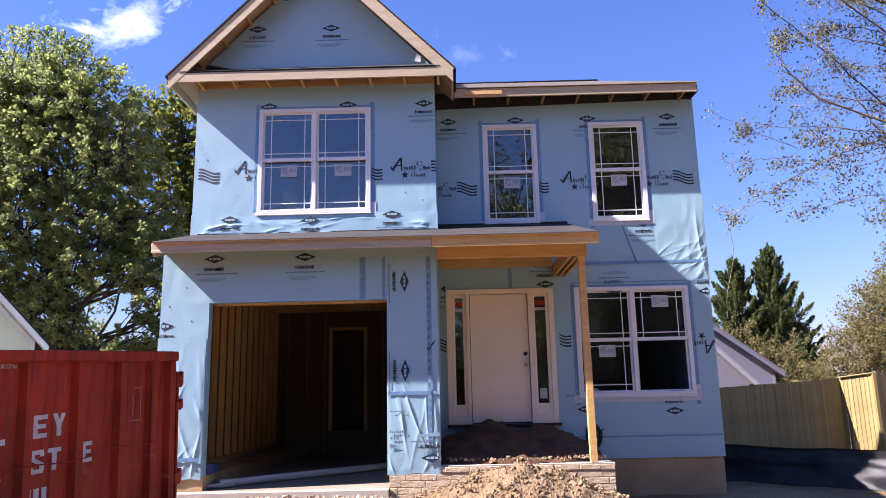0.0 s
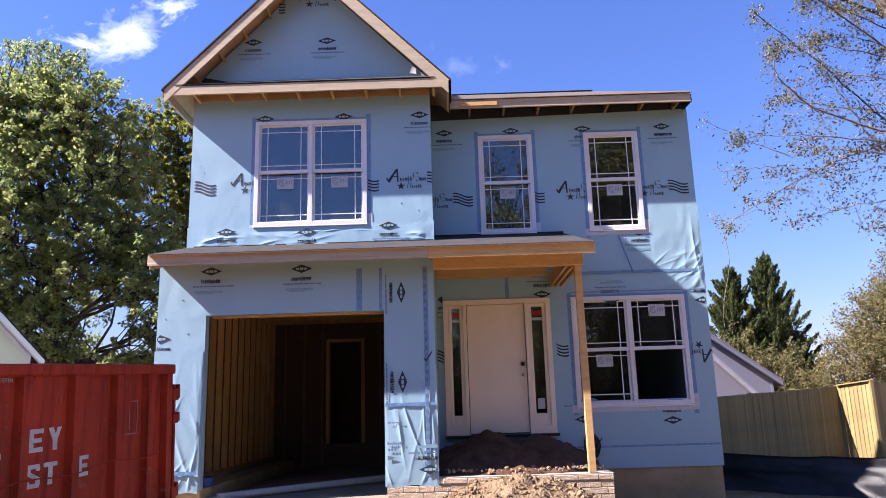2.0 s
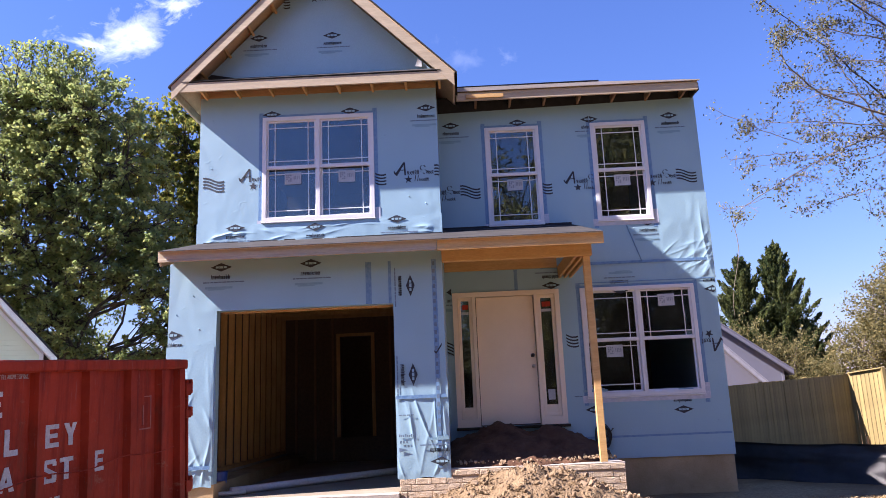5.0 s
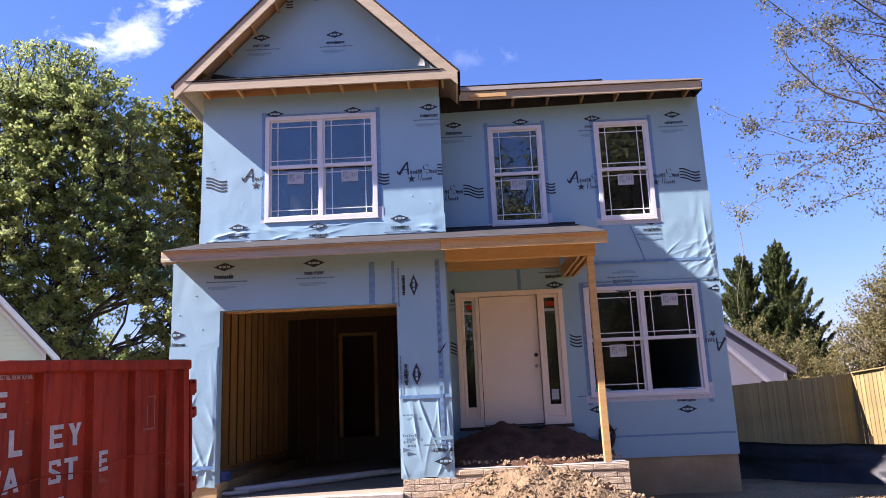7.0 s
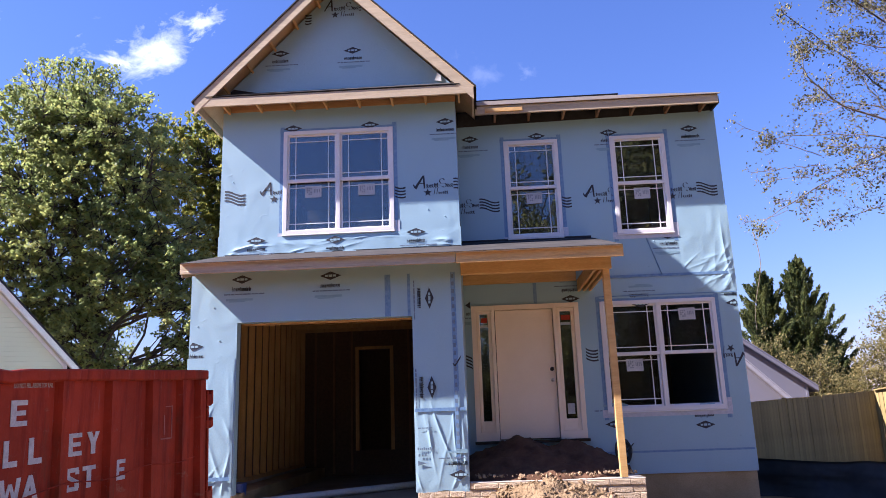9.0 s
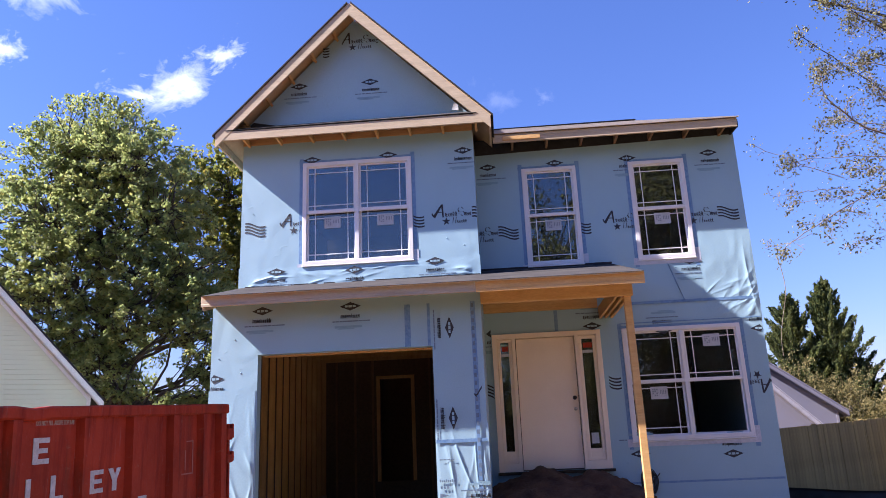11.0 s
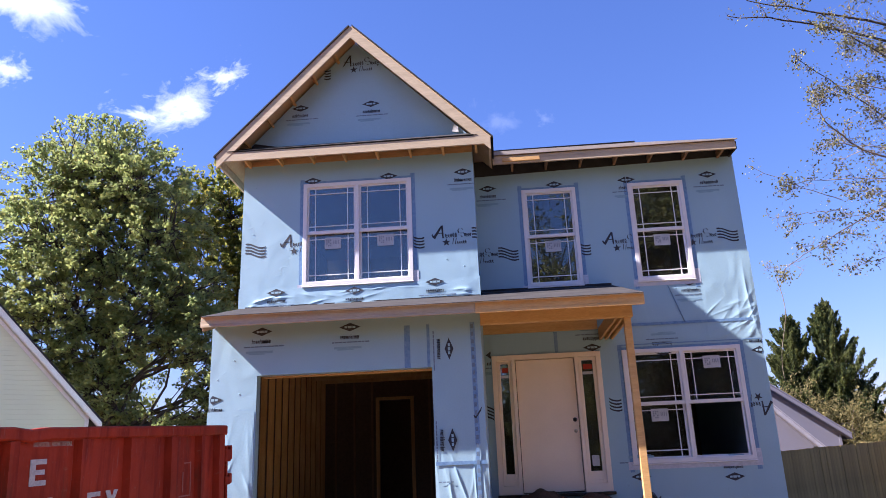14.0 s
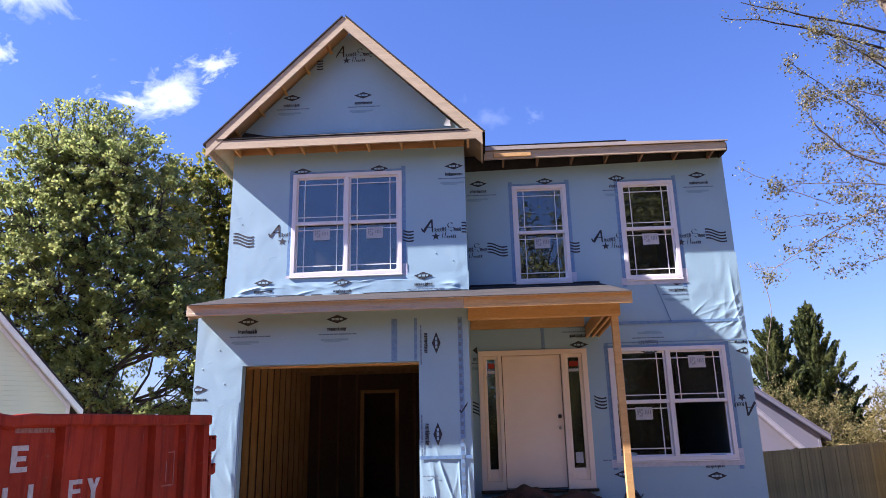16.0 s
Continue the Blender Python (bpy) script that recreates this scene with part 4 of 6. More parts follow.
# plastic cap nails holding the film
cap_bm = bmesh.new()
bmesh.ops.create_cone(cap_bm, cap_ends=True, segments=10, radius1=0.011, radius2=0.008, depth=0.006, matrix=Matrix.Rotation(math.pi / 2, 4, "X"))
cap_mesh = bpy.data.meshes.new("cap_nail")
cap_bm.to_mesh(cap_mesh)
cap_bm.free()
cap_mesh.materials.append(WRAP)
nrng = random.Random(12)
for wall, y, x0, x1, z0, z1, count in ((garage_wall, Y_G, X_L + 0.1, GARAGE[0] - 0.08, 2.5, 3.4, 3), (bay_wall, Y_B, X_L + 0.08, WIN_A[0] - 0.15, 4.5, 6.2, 5), (bay_wall, Y_B, WIN_A[1] + 0.12, X_C - 0.1, 4.5, 6.2, 8), (front_wall, 0.0, 0.1, 4.0, 3.75, 4.2, 8), (front_wall, 0.0, 1.8, 4.0, 0.7, 1.3, 8), (gable, Y_GABLE, -2.9, -1.3, 6.8, 7.4, 6)):
    for _ in range(count):
        nail = new("cap_nail", cap_mesh)
        nail.parent = wall
        nail.location = (nrng.uniform(x0, x1), y - 0.003, nrng.uniform(z0, z1))

# ---- ground ----
def smooth(a, b, v):
    t = min(max((v - a) / (b - a), 0.0), 1.0)
    return t * t * (3 - 2 * t)


def ground_z(x, y):
    z = 0.26 + 0.05 * (min(max(y, -11.0), -1.9) + 1.9)
    right = 0.02 + 0.17 * math.exp(-((y + 2.75) / 0.55) ** 2) * (1 + 0.25 * noise.noise(Vector((x * 1.1, 3.0, 1.0))))
    if y > -4.2:
        z += (right - z) * smooth(1.5, 2.6, x) * smooth(-4.2, -3.2, y)
    z += (0.0 - z) * smooth(3, 12, y)
    return z + 0.02 * noise.noise(Vector((x * 0.7, y * 0.7, 0))) + 0.012 * noise.noise(Vector((x * 3, y * 3, 4)))


def ground_material():
    m, nt, b = tree_of("site_ground")
    big = tex(nt, "noise", 0.35, 4, 0.6)
    mid = tex(nt, "noise", 2.5, 5, 0.65)
    fine = tex(nt, "noise", 22, 4, 0.7)
    soil = ramp(nt, mid.outputs["Fac"], [(0.3, (0.12, 0.076, 0.040)), (0.7, (0.21, 0.142, 0.080))])
    straw = ramp(nt, fine.outputs["Fac"], [(0.35, (0.20, 0.145, 0.075)), (0.65, (0.33, 0.245, 0.13))])
    col = mix(nt, soil, straw, ramp(nt, big.outputs["Fac"], [(0.42, (0, 0, 0)), (0.6, (1, 1, 1))]))
    nt.links.new(col, b.inputs["Base Color"])
    b.inputs["Roughness"].default_value, b.inputs["Specular IOR Level"].default_value = 1.0, 0.05
    bump(nt, b, fine.outputs["Fac"], 0.7, 0.04)
    return m


GROUND = ground_material()
def axis(lo, hi, fine_lo, fine_hi, step):
    out = [lo + (fine_lo - lo) * (1 - (1 - i / 10) ** 2) for i in range(10)]
    n = int((fine_hi - fine_lo) / step)
    out += [fine_lo + (fine_hi - fine_lo) * i / n for i in range(n + 1)]
    return out + [fine_hi + (hi - fine_hi) * (i / 10) ** 2 for i in range(1, 11)]
gx, gy = axis(-900, 900, -14, 16, 0.35), axis(-900, 900, -14, 22, 0.35)
gv = [(x, y, ground_z(x, y)) for y in gy for x in gx]
nx = len(gx)
gf = [(j * nx + i, j * nx + i + 1, (j + 1) * nx + i + 1, (j + 1) * nx + i) for j in range(len(gy) - 1) for i in range(nx - 1)]
gm = bpy.data.meshes.new("ground")
gm.from_pydata(gv, [], gf)
gm.materials.append(GROUND)
for p in gm.polygons:
    p.use_smooth = True
tagged(new("ground", gm), "bare trodden soil with scattered straw", "ground", kind="structure")


def blades(name, count, x0, x1, y0, y1, length, material, label, category, density=None):
    """Loose straw: many thin bent strips lying about."""
    rng = random.Random(len(name) + count)
    vs, fs = [], []
    for _ in range(count):
        x, y = rng.uniform(x0, x1), rng.uniform(y0, y1)
        z = ground_z(x, y) + rng.uniform(0.0, 0.035)
        a, t = rng.uniform(0, 6.28), rng.uniform(-0.25, 0.35)
        L, w = length * rng.uniform(0.5, 1.3), rng.uniform(0.0015, 0.003)
        dx, dy, dz = math.cos(a) * L, math.sin(a) * L, t * L
        px, py = -math.sin(a) * w, math.cos(a) * w
        i = len(vs)
        vs += [(x - px, y - py, z), (x + px, y + py, z + w), (x + dx + px, y + dy + py, z + abs(dz) + w), (x + dx - px, y + dy - py, z + abs(dz))]
        fs.append((i, i + 1, i + 2, i + 3))
    me = bpy.data.meshes.new(name)
    me.from_pydata(vs, [], fs)
    me.materials.append(material)
    return tagged(new(name, me), label, category, kind="stuff")


STRAW = surface("straw", (0.24, 0.165, 0.07), (0.39, 0.285, 0.135), 5, 40, 0.7)
blades("straw", 42000, 1.9, 8.5, -3.5, -1.2, 0.065, STRAW, "loose golden straw scattered over bare soil", "straw")


def chunk(rng, r, squash=0.7):
    """One broken stone: a few corners of a crooked box, closed to a hull."""
    bm = bmesh.new()
    for _ in range(9):
        v = Vector((rng.gauss(0, 1), rng.gauss(0, 1), rng.gauss(0, 1))).normalized() * r * rng.uniform(0.75, 1.1)
        v.z *= squash
        bm.verts.new(v)
    res = bmesh.ops.convex_hull(bm, input=bm.verts[:])
    bmesh.ops.delete(bm, geom=[g for g in res["geom_interior"] if isinstance(g, bmesh.types.BMVert)], context="VERTS")
    vs = [v.co.copy() for v in bm.verts]
    bm.verts.index_update()
    fs = [[v.index for v in f.verts] for f in bm.faces]
    bm.free()
    return vs, fs


CHUNKS = [chunk(random.Random(i), 1.0) for i in range(24)]


def rubble(name, places, material, label, category):
    rng = random.Random(77)
    vs, fs = [], []
    for x, y, z, r in places:
        cv, cf = CHUNKS[rng.randrange(len(CHUNKS))]
        rot = Euler((rng.uniform(0, 6), rng.uniform(0, 6), rng.uniform(0, 6))).to_matrix()
        i = len(vs)
        vs += [tuple(rot @ (c * r) + Vector((x, y, z))) for c in cv]
        fs += [[k + i for k in f] for f in cf]
    me = bpy.data.meshes.new(name)
    me.from_pydata(vs, [], fs)
    me.materials.append(material)
    return tagged(new(name, me), label, category, kind="stuff")


def heap(name, cx, cy, rx, ry, height, material, label, power=1.25, seed=1, base=None, rough=0.10, step=0.05, peaks=()):
    """A mound of soil with an uneven surface."""
    def h(x, y):
        d = math.hypot((x - cx) / rx, (y - cy) / ry)
        z = height * max(0.0, 1 - d) ** power
        for px, py, pr, ph in peaks:
            z = max(z, ph * max(0.0, 1 - math.hypot(x - px, y - py) / pr) ** 0.9)
        n = noise.fractal(Vector((x * 2.3, y * 2.3, seed)), 0.8, 2.0, 5)
        return z * (1 + rough * n) + (0.05 * noise.fractal(Vector((x * 6, y * 6, seed + 9)), 0.7, 2.0, 4) if z > 0.02 else -0.06)
    nxx, nyy = int(2 * rx / step), int(2 * ry / step)
    vs = []
    for j in range(nyy + 1):
        for i in range(nxx + 1):
            x, y = cx - rx + 2 * rx * i / nxx, cy - ry + 2 * ry * j / nyy
            b = ground_z(x, y) if base is None else base
            vs.append((x, y, b + h(x, y)))
    fs = [(j * (nxx + 1) + i, j * (nxx + 1) + i + 1, (j + 1) * (nxx + 1) + i + 1, (j + 1) * (nxx + 1) + i) for j in range(nyy) for i in range(nxx)]
    me = bpy.data.meshes.new(name)
    me.from_pydata(vs, [], fs)
    me.materials.append(material)
    for p in me.polygons:
        p.use_smooth = True
    return tagged(new(name, me), label, "dirt pile", kind="stuff"), h


_, h1 = heap("dirt_pile", 0.70, -3.0, 1.55, 1.05, 0.61, DIRT, "heap of tan stony soil before the porch wall", 0.85, 3, rough=0.16)
_, h2 = heap("gravel_bank", -2.2, -2.86, 2.4, 0.84, 0.19, DIRT, "bank of broken pale stone before the garage slab", 0.6, 8)
rng = random.Random(5)
rocks = []
while len(rocks) < 650:
    x, y = rng.uniform(-0.9, 2.5), rng.uniform(-4.1, -2.05)
    z = h1(x, y)
    if z > 0.03:
        r = min(0.055, 0.007 + rng.expovariate(1 / (0.009 + 0.009 * smooth(0.3, 1.6, x))))
        rocks.append((x, y, ground_z(x, y) + z + r * 0.2, r))
rubble("rubble", rocks, STONE, "broken stones and clods on the soil heap", "stones")
rocks = []
while len(rocks) < 3600:
    x, y = rng.uniform(-0.9, 2.5), rng.uniform(-4.1, -2.05)
    z = h1(x, y)
    if z > 0.03 and noise.noise(Vector((x * 3.1, y * 3.1, 5))) > 0.0:
        r = min(0.04, 0.008 + rng.expovariate(1 / 0.008))
        rocks.append((x, y, ground_z(x, y) + z + r * 0.1, r))
rubble("clods", rocks, DIRT, "crumbled clods of tan soil on the heap", "soil")
rocks = []
while len(rocks) < 5200:
    x, y = rng.uniform(-4.0, 0.6), rng.uniform(-3.9, -1.93)
    if y > -2.04 and -3.6 < x < -0.83:
        continue
    r = min(0.045, 0.008 + rng.expovariate(1 / 0.010))
    rocks.append((x, y, ground_z(x, y) + max(0, h2(x, y)) + r * 0.4, r))
PALE_STONE = surface("pale_gravel", (0.28, 0.21, 0.145), (0.50, 0.41, 0.31), 7, 40, 0.9, bumps=0.4)
rubble("gravel", rocks, PALE_STONE, "pale broken gravel in front of the garage", "gravel")
heap("porch_fill", 0.92, -0.95, 1.12, 0.92, 0.18, DARK_SOIL, "dark soil heaped on the unfinished porch", 0.7, 12, base=0.66, peaks=((0.55, -0.55, 1.25, 0.56), (1.25, -0.55, 1.1, 0.50)))
rocks = []
while len(rocks) < 200:
    x, y = rng.uniform(-0.1, 2.0), rng.uniform(-1.80, -1.3)
    rocks.append((x, y, 0.72 + rng.uniform(0, 0.03), min(0.05, 0.012 + rng.expovariate(1 / 0.010))))
rubble("rubble", rocks, STONE, "small stones along the porch wall", "stones")

# ---- porch wall with brick-pattern face ----
porch_wall = thing("porch_wall", "low tan concrete porch wall with a formed brick face", "wall", (0.6, -1.7, 0.1), kind="structure")
def pw(name, bm, material, label=""):
    ob = part(name, bm, material, None, label)
    ob.parent = porch_wall
    ob.matrix_parent_inverse = Matrix.Translation((-0.6, 1.7, -0.1))
    return ob
PX0, PX1, PTOP = -0.85, 2.07, 0.675
pw("core", slab((X_C + 0.003, PX1 - 0.012, Y_G - 0.002, Y_G + 0.2, -0.2, PTOP - 0.012), (PX1 - 0.2, PX1 - 0.012, Y_G + 0.2, -0.01, -0.2, PTOP - 0.012)), MORTAR)
pw("porch_floor", slab((X_C + 0.003, PX1 - 0.2, Y_G + 0.2, -0.005, -0.2, 0.60)), CONCRETE)
pw("cap", slab((X_C + 0.004, PX1, Y_G - 0.002, Y_G + 0.2, PTOP - 0.012, PTOP), (PX1 - 0.2, PX1, Y_G + 0.201, -0.01, PTOP - 0.012, PTOP), bevel=0.004), CONCRETE, "pale mortar cap")
BRICK_BM = {}
def brick(parent, x, y, z, w, h, along="x"):
    key = (round(w, 3), round(h, 3), along)
    if key not in BRICK_BM:
        bm = slab((0.004, w - 0.004, 0, 0.022, 0.004, h - 0.004), bevel=0.005)
        if along == "y":
            bmesh.ops.rotate(bm, verts=bm.verts[:], matrix=Matrix.Rotation(math.pi / 2, 3, "Z"))
        me = bpy.data.meshes.new("brick")
        bm.to_mesh(me)
        bm.free()
        me.materials.append(BRICK)
        BRICK_BM[key] = me
    ob = new("brick", BRICK_BM[key])
    ob.parent = parent
    ob.location = Vector((x, y, z)) - parent.location
    return ob
brng = random.Random(3)
CH = 0.082
for row in range(7):
    z = PTOP - 0.014 - (row + 1) * CH
    x = PX0 + (0.0 if row % 2 else 0.0) - (0.0, 0.11, 0.05, 0.16)[row % 4]
    while x < PX1 - 0.02:
        w = (0.20, 0.26, 0.20, 0.32)[brng.randrange(4)]
        x0, x1 = max(x, PX0), min(x + w, PX1 - 0.004)
        if x1 - x0 > 0.05 and not (x0 < X_C and z + CH > 0.60):
            brick(porch_wall, x0, Y_G - 0.008 + brng.uniform(-0.003, 0.002), z, x1 - x0, CH)
        x += w
for row in range(4):
    z = 0.41 - (row + 1) * CH
    for k in range(3):
        brick(porch_wall, X_L + 0.02 + k * 0.21, Y_G - 0.002, z, 0.21, CH)

# ---- dumpster ----
PHI = radians(78)
def dumpster():
    d = thing("dumpster", "long red steel roll-off dumpster with ribbed sides and white lettering", "dumpster", (-2.79, -4.2, 0.12))
    # local x runs along the side towards the street, local -y faces outwards, z up from the rail line
    ax = Vector((-math.cos(PHI), -math.sin(PHI), -0.05)).normalized()
    nrm = Vector((math.sin(PHI), -math.cos(PHI), 0))
    up = ax.cross(-nrm)
    up = up if up.z > 0 else -up
    m = Matrix((ax, -nrm, up)).transposed().to_4x4()
    m.translation = Vector((-2.786, -4.2, 2.052))
    inv = Matrix.Translation(d.location).inverted()
    def dp(name, bm, material, label="", parent=None, smooth=False):
        bmesh.ops.transform(bm, matrix=m, verts=bm.verts[:])
        bmesh.ops.recalc_face_normals(bm, faces=bm.faces[:])
        ob = part(name, bm, material, None, label, smooth)
        ob.parent = parent or d
        if parent is None:
            ob.matrix_parent_inverse = inv
        return ob
    LEN, WID, H = 6.6, 2.35, 1.62
    side = dp("side_panel", slab((0.03, LEN, 0.06, 0.075, -H, -0.05)), RED)
    dp("side_panel", slab((0.03, LEN, WID - 0.075, WID - 0.06, -H, -0.05)), RED)
    dp("end_gate", slab((0.0, 0.06, 0.03, WID - 0.03, -H, -0.03), bevel=0.01), RED)
    dp("front_panel", slab((LEN - 0.05, LEN, 0.07, WID - 0.07, -H, -0.03)), RED)
    dp("floor_pan", slab((0.06, LEN - 0.05, 0.08, WID - 0.08, -H, -H + 0.05)), RED)
    # rails, slightly wavy from wear
    for y0, y1 in ((0.0, 0.12), (WID - 0.12, WID)):
        bm = bmesh.new()
        n = 40
        loops = []
        for i in range(n + 1):
            x = LEN * i / n
            dz = 0.006 * noise.noise(Vector((x * 2.1, y0, 3))) - (0.018 if abs(x - 2.42) < 0.09 else 0)
            loops.append([bm.verts.new((x, a, b + dz)) for a, b in ((y0 + 0.012, -0.095), (y0, -0.08), (y0, -0.012), (y0 + 0.012, 0.0), (y1 - 0.012, 0.0), (y1, -0.012), (y1, -0.095))])
        for la, lb in zip(loops, loops[1:]):
            for k in range(7):
                bm.faces.new((la[k], la[(k + 1) % 7], lb[(k + 1) % 7], lb[k]))
        bm.faces.new(loops[0])
        bm.faces.new(loops[-1][::-1])
        dp("top_rail", bm, RED)
    def rib(s, w, name="rib"):
        bm = bmesh.new()
        prof = ((s - w / 2, 0.06), (s - w / 2 + 0.025, 0.0), (s + w / 2 - 0.025, 0.0), (s + w / 2, 0.06))
        lo = [bm.verts.new((x, y, -H)) for x, y in prof]
        hi = [bm.verts.new((x, y, -0.096)) for x, y in prof]
        for k in range(4):
            bm.faces.new((lo[k], lo[(k + 1) % 4], hi[(k + 1) % 4], hi[k]))
        bm.faces.new(hi)
        bm.faces.new(lo[::-1])
        return dp(name, bm, RED)
    for s in (0.40, 0.86, 1.40, 1.955, 2.62):
        rib(s, 0.13)
    for k in range(6):
        rib(3.17 + 0.54 * k, 0.13)
    rib(0.09, 0.14, "corner_post")
    dp("bottom_rail", slab((0.0, LEN, 0.0, 0.1, -H - 0.12, -H), bevel=0.01), RED)
    dp("bottom_rail", slab((0.0, LEN, WID - 0.1, WID, -H - 0.12, -H), bevel=0.01), RED)
    for y0 in (0.6, 1.6):
        dp("skid", slab((0.1, LEN, y0, y0 + 0.15, -H - 0.32, -H)), RED)
    # hinges and latch on the gate corner
    for z0, w in ((-0.36, 0.16), (-0.585, 0.11), (-1.31, 0.15)):
        bm = slab((-0.075, 0.02, 0.0, 0.07, z0, z0 + w * 0.75), (-0.10, -0.06, 0.0, 0.05, z0 + w * 0.1, z0 + w), bevel=0.008)
        dp("hinge", bm, RED)
    dp("latch_rod", slab((-0.035, -0.005, 0.01, 0.04, -1.5, -0.2), bevel=0.006), RED)
    # chain tarp cable sagging along the side
    bm = bmesh.new()
    prev = None
    for i in range(25):
        s = 0.25 + 2.6 * i / 24
        z = -0.83 - 0.06 * (s / 2.2) - 0.02 * math.sin(i * 0.7)
        loop = [bm.verts.new((s, -0.006 + 0.0055 * math.cos(a), z + 0.0055 * math.sin(a))) for a in (0, 1.57, 3.14, 4.71)]
        if prev:
            for k in range(4):
                bm.faces.new((prev[k], prev[(k + 1) % 4], loop[(k + 1) % 4], loop[k]))
        prev = loop
    dp("cable", bm, RED, "thin rusty cable along the side")
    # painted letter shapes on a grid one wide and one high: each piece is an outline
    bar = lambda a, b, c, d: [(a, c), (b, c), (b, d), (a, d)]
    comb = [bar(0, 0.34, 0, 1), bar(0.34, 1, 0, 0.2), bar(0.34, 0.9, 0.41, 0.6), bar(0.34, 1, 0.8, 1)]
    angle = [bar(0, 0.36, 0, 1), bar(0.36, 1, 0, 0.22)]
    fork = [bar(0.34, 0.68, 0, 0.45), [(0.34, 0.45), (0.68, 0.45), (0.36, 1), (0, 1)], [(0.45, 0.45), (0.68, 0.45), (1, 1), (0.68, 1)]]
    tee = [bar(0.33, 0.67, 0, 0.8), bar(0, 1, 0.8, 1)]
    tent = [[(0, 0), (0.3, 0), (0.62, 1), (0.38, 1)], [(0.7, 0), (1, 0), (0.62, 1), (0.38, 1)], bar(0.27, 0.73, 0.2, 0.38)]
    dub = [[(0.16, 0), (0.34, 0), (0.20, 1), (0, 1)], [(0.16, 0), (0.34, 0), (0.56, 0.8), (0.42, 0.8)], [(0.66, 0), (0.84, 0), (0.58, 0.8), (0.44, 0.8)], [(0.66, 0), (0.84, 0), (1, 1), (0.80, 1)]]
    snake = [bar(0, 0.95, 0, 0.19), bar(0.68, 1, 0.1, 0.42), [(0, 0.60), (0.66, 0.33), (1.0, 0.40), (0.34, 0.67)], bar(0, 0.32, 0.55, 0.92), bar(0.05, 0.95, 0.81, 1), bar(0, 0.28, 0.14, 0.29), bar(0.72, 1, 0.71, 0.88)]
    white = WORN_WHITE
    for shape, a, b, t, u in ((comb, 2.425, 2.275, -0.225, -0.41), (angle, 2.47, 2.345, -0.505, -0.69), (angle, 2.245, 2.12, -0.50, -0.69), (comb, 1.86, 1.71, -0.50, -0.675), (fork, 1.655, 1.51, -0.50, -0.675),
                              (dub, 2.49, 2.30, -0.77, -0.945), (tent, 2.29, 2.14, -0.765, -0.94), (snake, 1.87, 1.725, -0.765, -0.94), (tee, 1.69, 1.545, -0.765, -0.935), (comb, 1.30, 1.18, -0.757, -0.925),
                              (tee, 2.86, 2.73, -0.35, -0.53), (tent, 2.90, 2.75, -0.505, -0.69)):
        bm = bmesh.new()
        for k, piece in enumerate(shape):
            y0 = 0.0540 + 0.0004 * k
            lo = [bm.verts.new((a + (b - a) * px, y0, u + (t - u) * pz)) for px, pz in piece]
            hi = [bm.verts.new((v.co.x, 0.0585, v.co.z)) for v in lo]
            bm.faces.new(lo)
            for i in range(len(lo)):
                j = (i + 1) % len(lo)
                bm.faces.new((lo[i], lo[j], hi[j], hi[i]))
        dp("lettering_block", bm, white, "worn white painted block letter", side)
    for k, s in enumerate((1.90, 1.82, 1.74)):
        bm = slab((s - 0.055, s, 0.0545, 0.0575, -1.17, -1.05))
        dp("number_block", bm, white, "", side)
    bm = slab((0.53, 0.70, 0.0545, 0.0565, -0.64, -0.628), (0.525, 0.537, 0.0545, 0.0565, -0.64, -0.33), (0.54, 0.63, 0.0545, 0.0565, -0.345, -0.335), (0.64, 0.652, 0.0545, 0.0565, -0.60, -0.42))
    dp("chalk_mark", bm, CHALK, "faint scraped white outline", side)
    # warning line under the rail
    cu = bpy.data.curves.new("warning_text", "FONT")
    cu.body = "DO NOT FILL ABOVE TOP RAIL"
    cu.size = 0.048
    cu.extrude = 0.0008
    tmp = bpy.data.objects.new("warning_text", cu)
    scene.collection.objects.link(tmp)
    bpy.context.view_layer.update()
    me = bpy.data.meshes.new_from_object(tmp.evaluated_get(bpy.context.evaluated_depsgraph_get()))
    bpy.data.objects.remove(tmp)
    me.materials.clear()
    me.materials.append(white)
    width = max(v.co.x for v in me.vertices)
    k = 0.37 / width
    # reading direction runs from the street end towards the gate
    me.transform(m @ Matrix(((-k, 0, 0, 2.41), (0, 0, -1, 0.0555), (0, 1, 0, -0.138), (0, 0, 0, 1))))
    ob = new("warning_text", me)
    ob.parent = side
    return d


WORN_WHITE = surface("worn_white_paint", (0.52, 0.48, 0.45), (0.72, 0.69, 0.66), 14, 60, 0.6)
CHALK = surface("faded_scrape", (0.34, 0.09, 0.065), (0.48, 0.22, 0.18), 9, 60, 0.7)
dumpster()

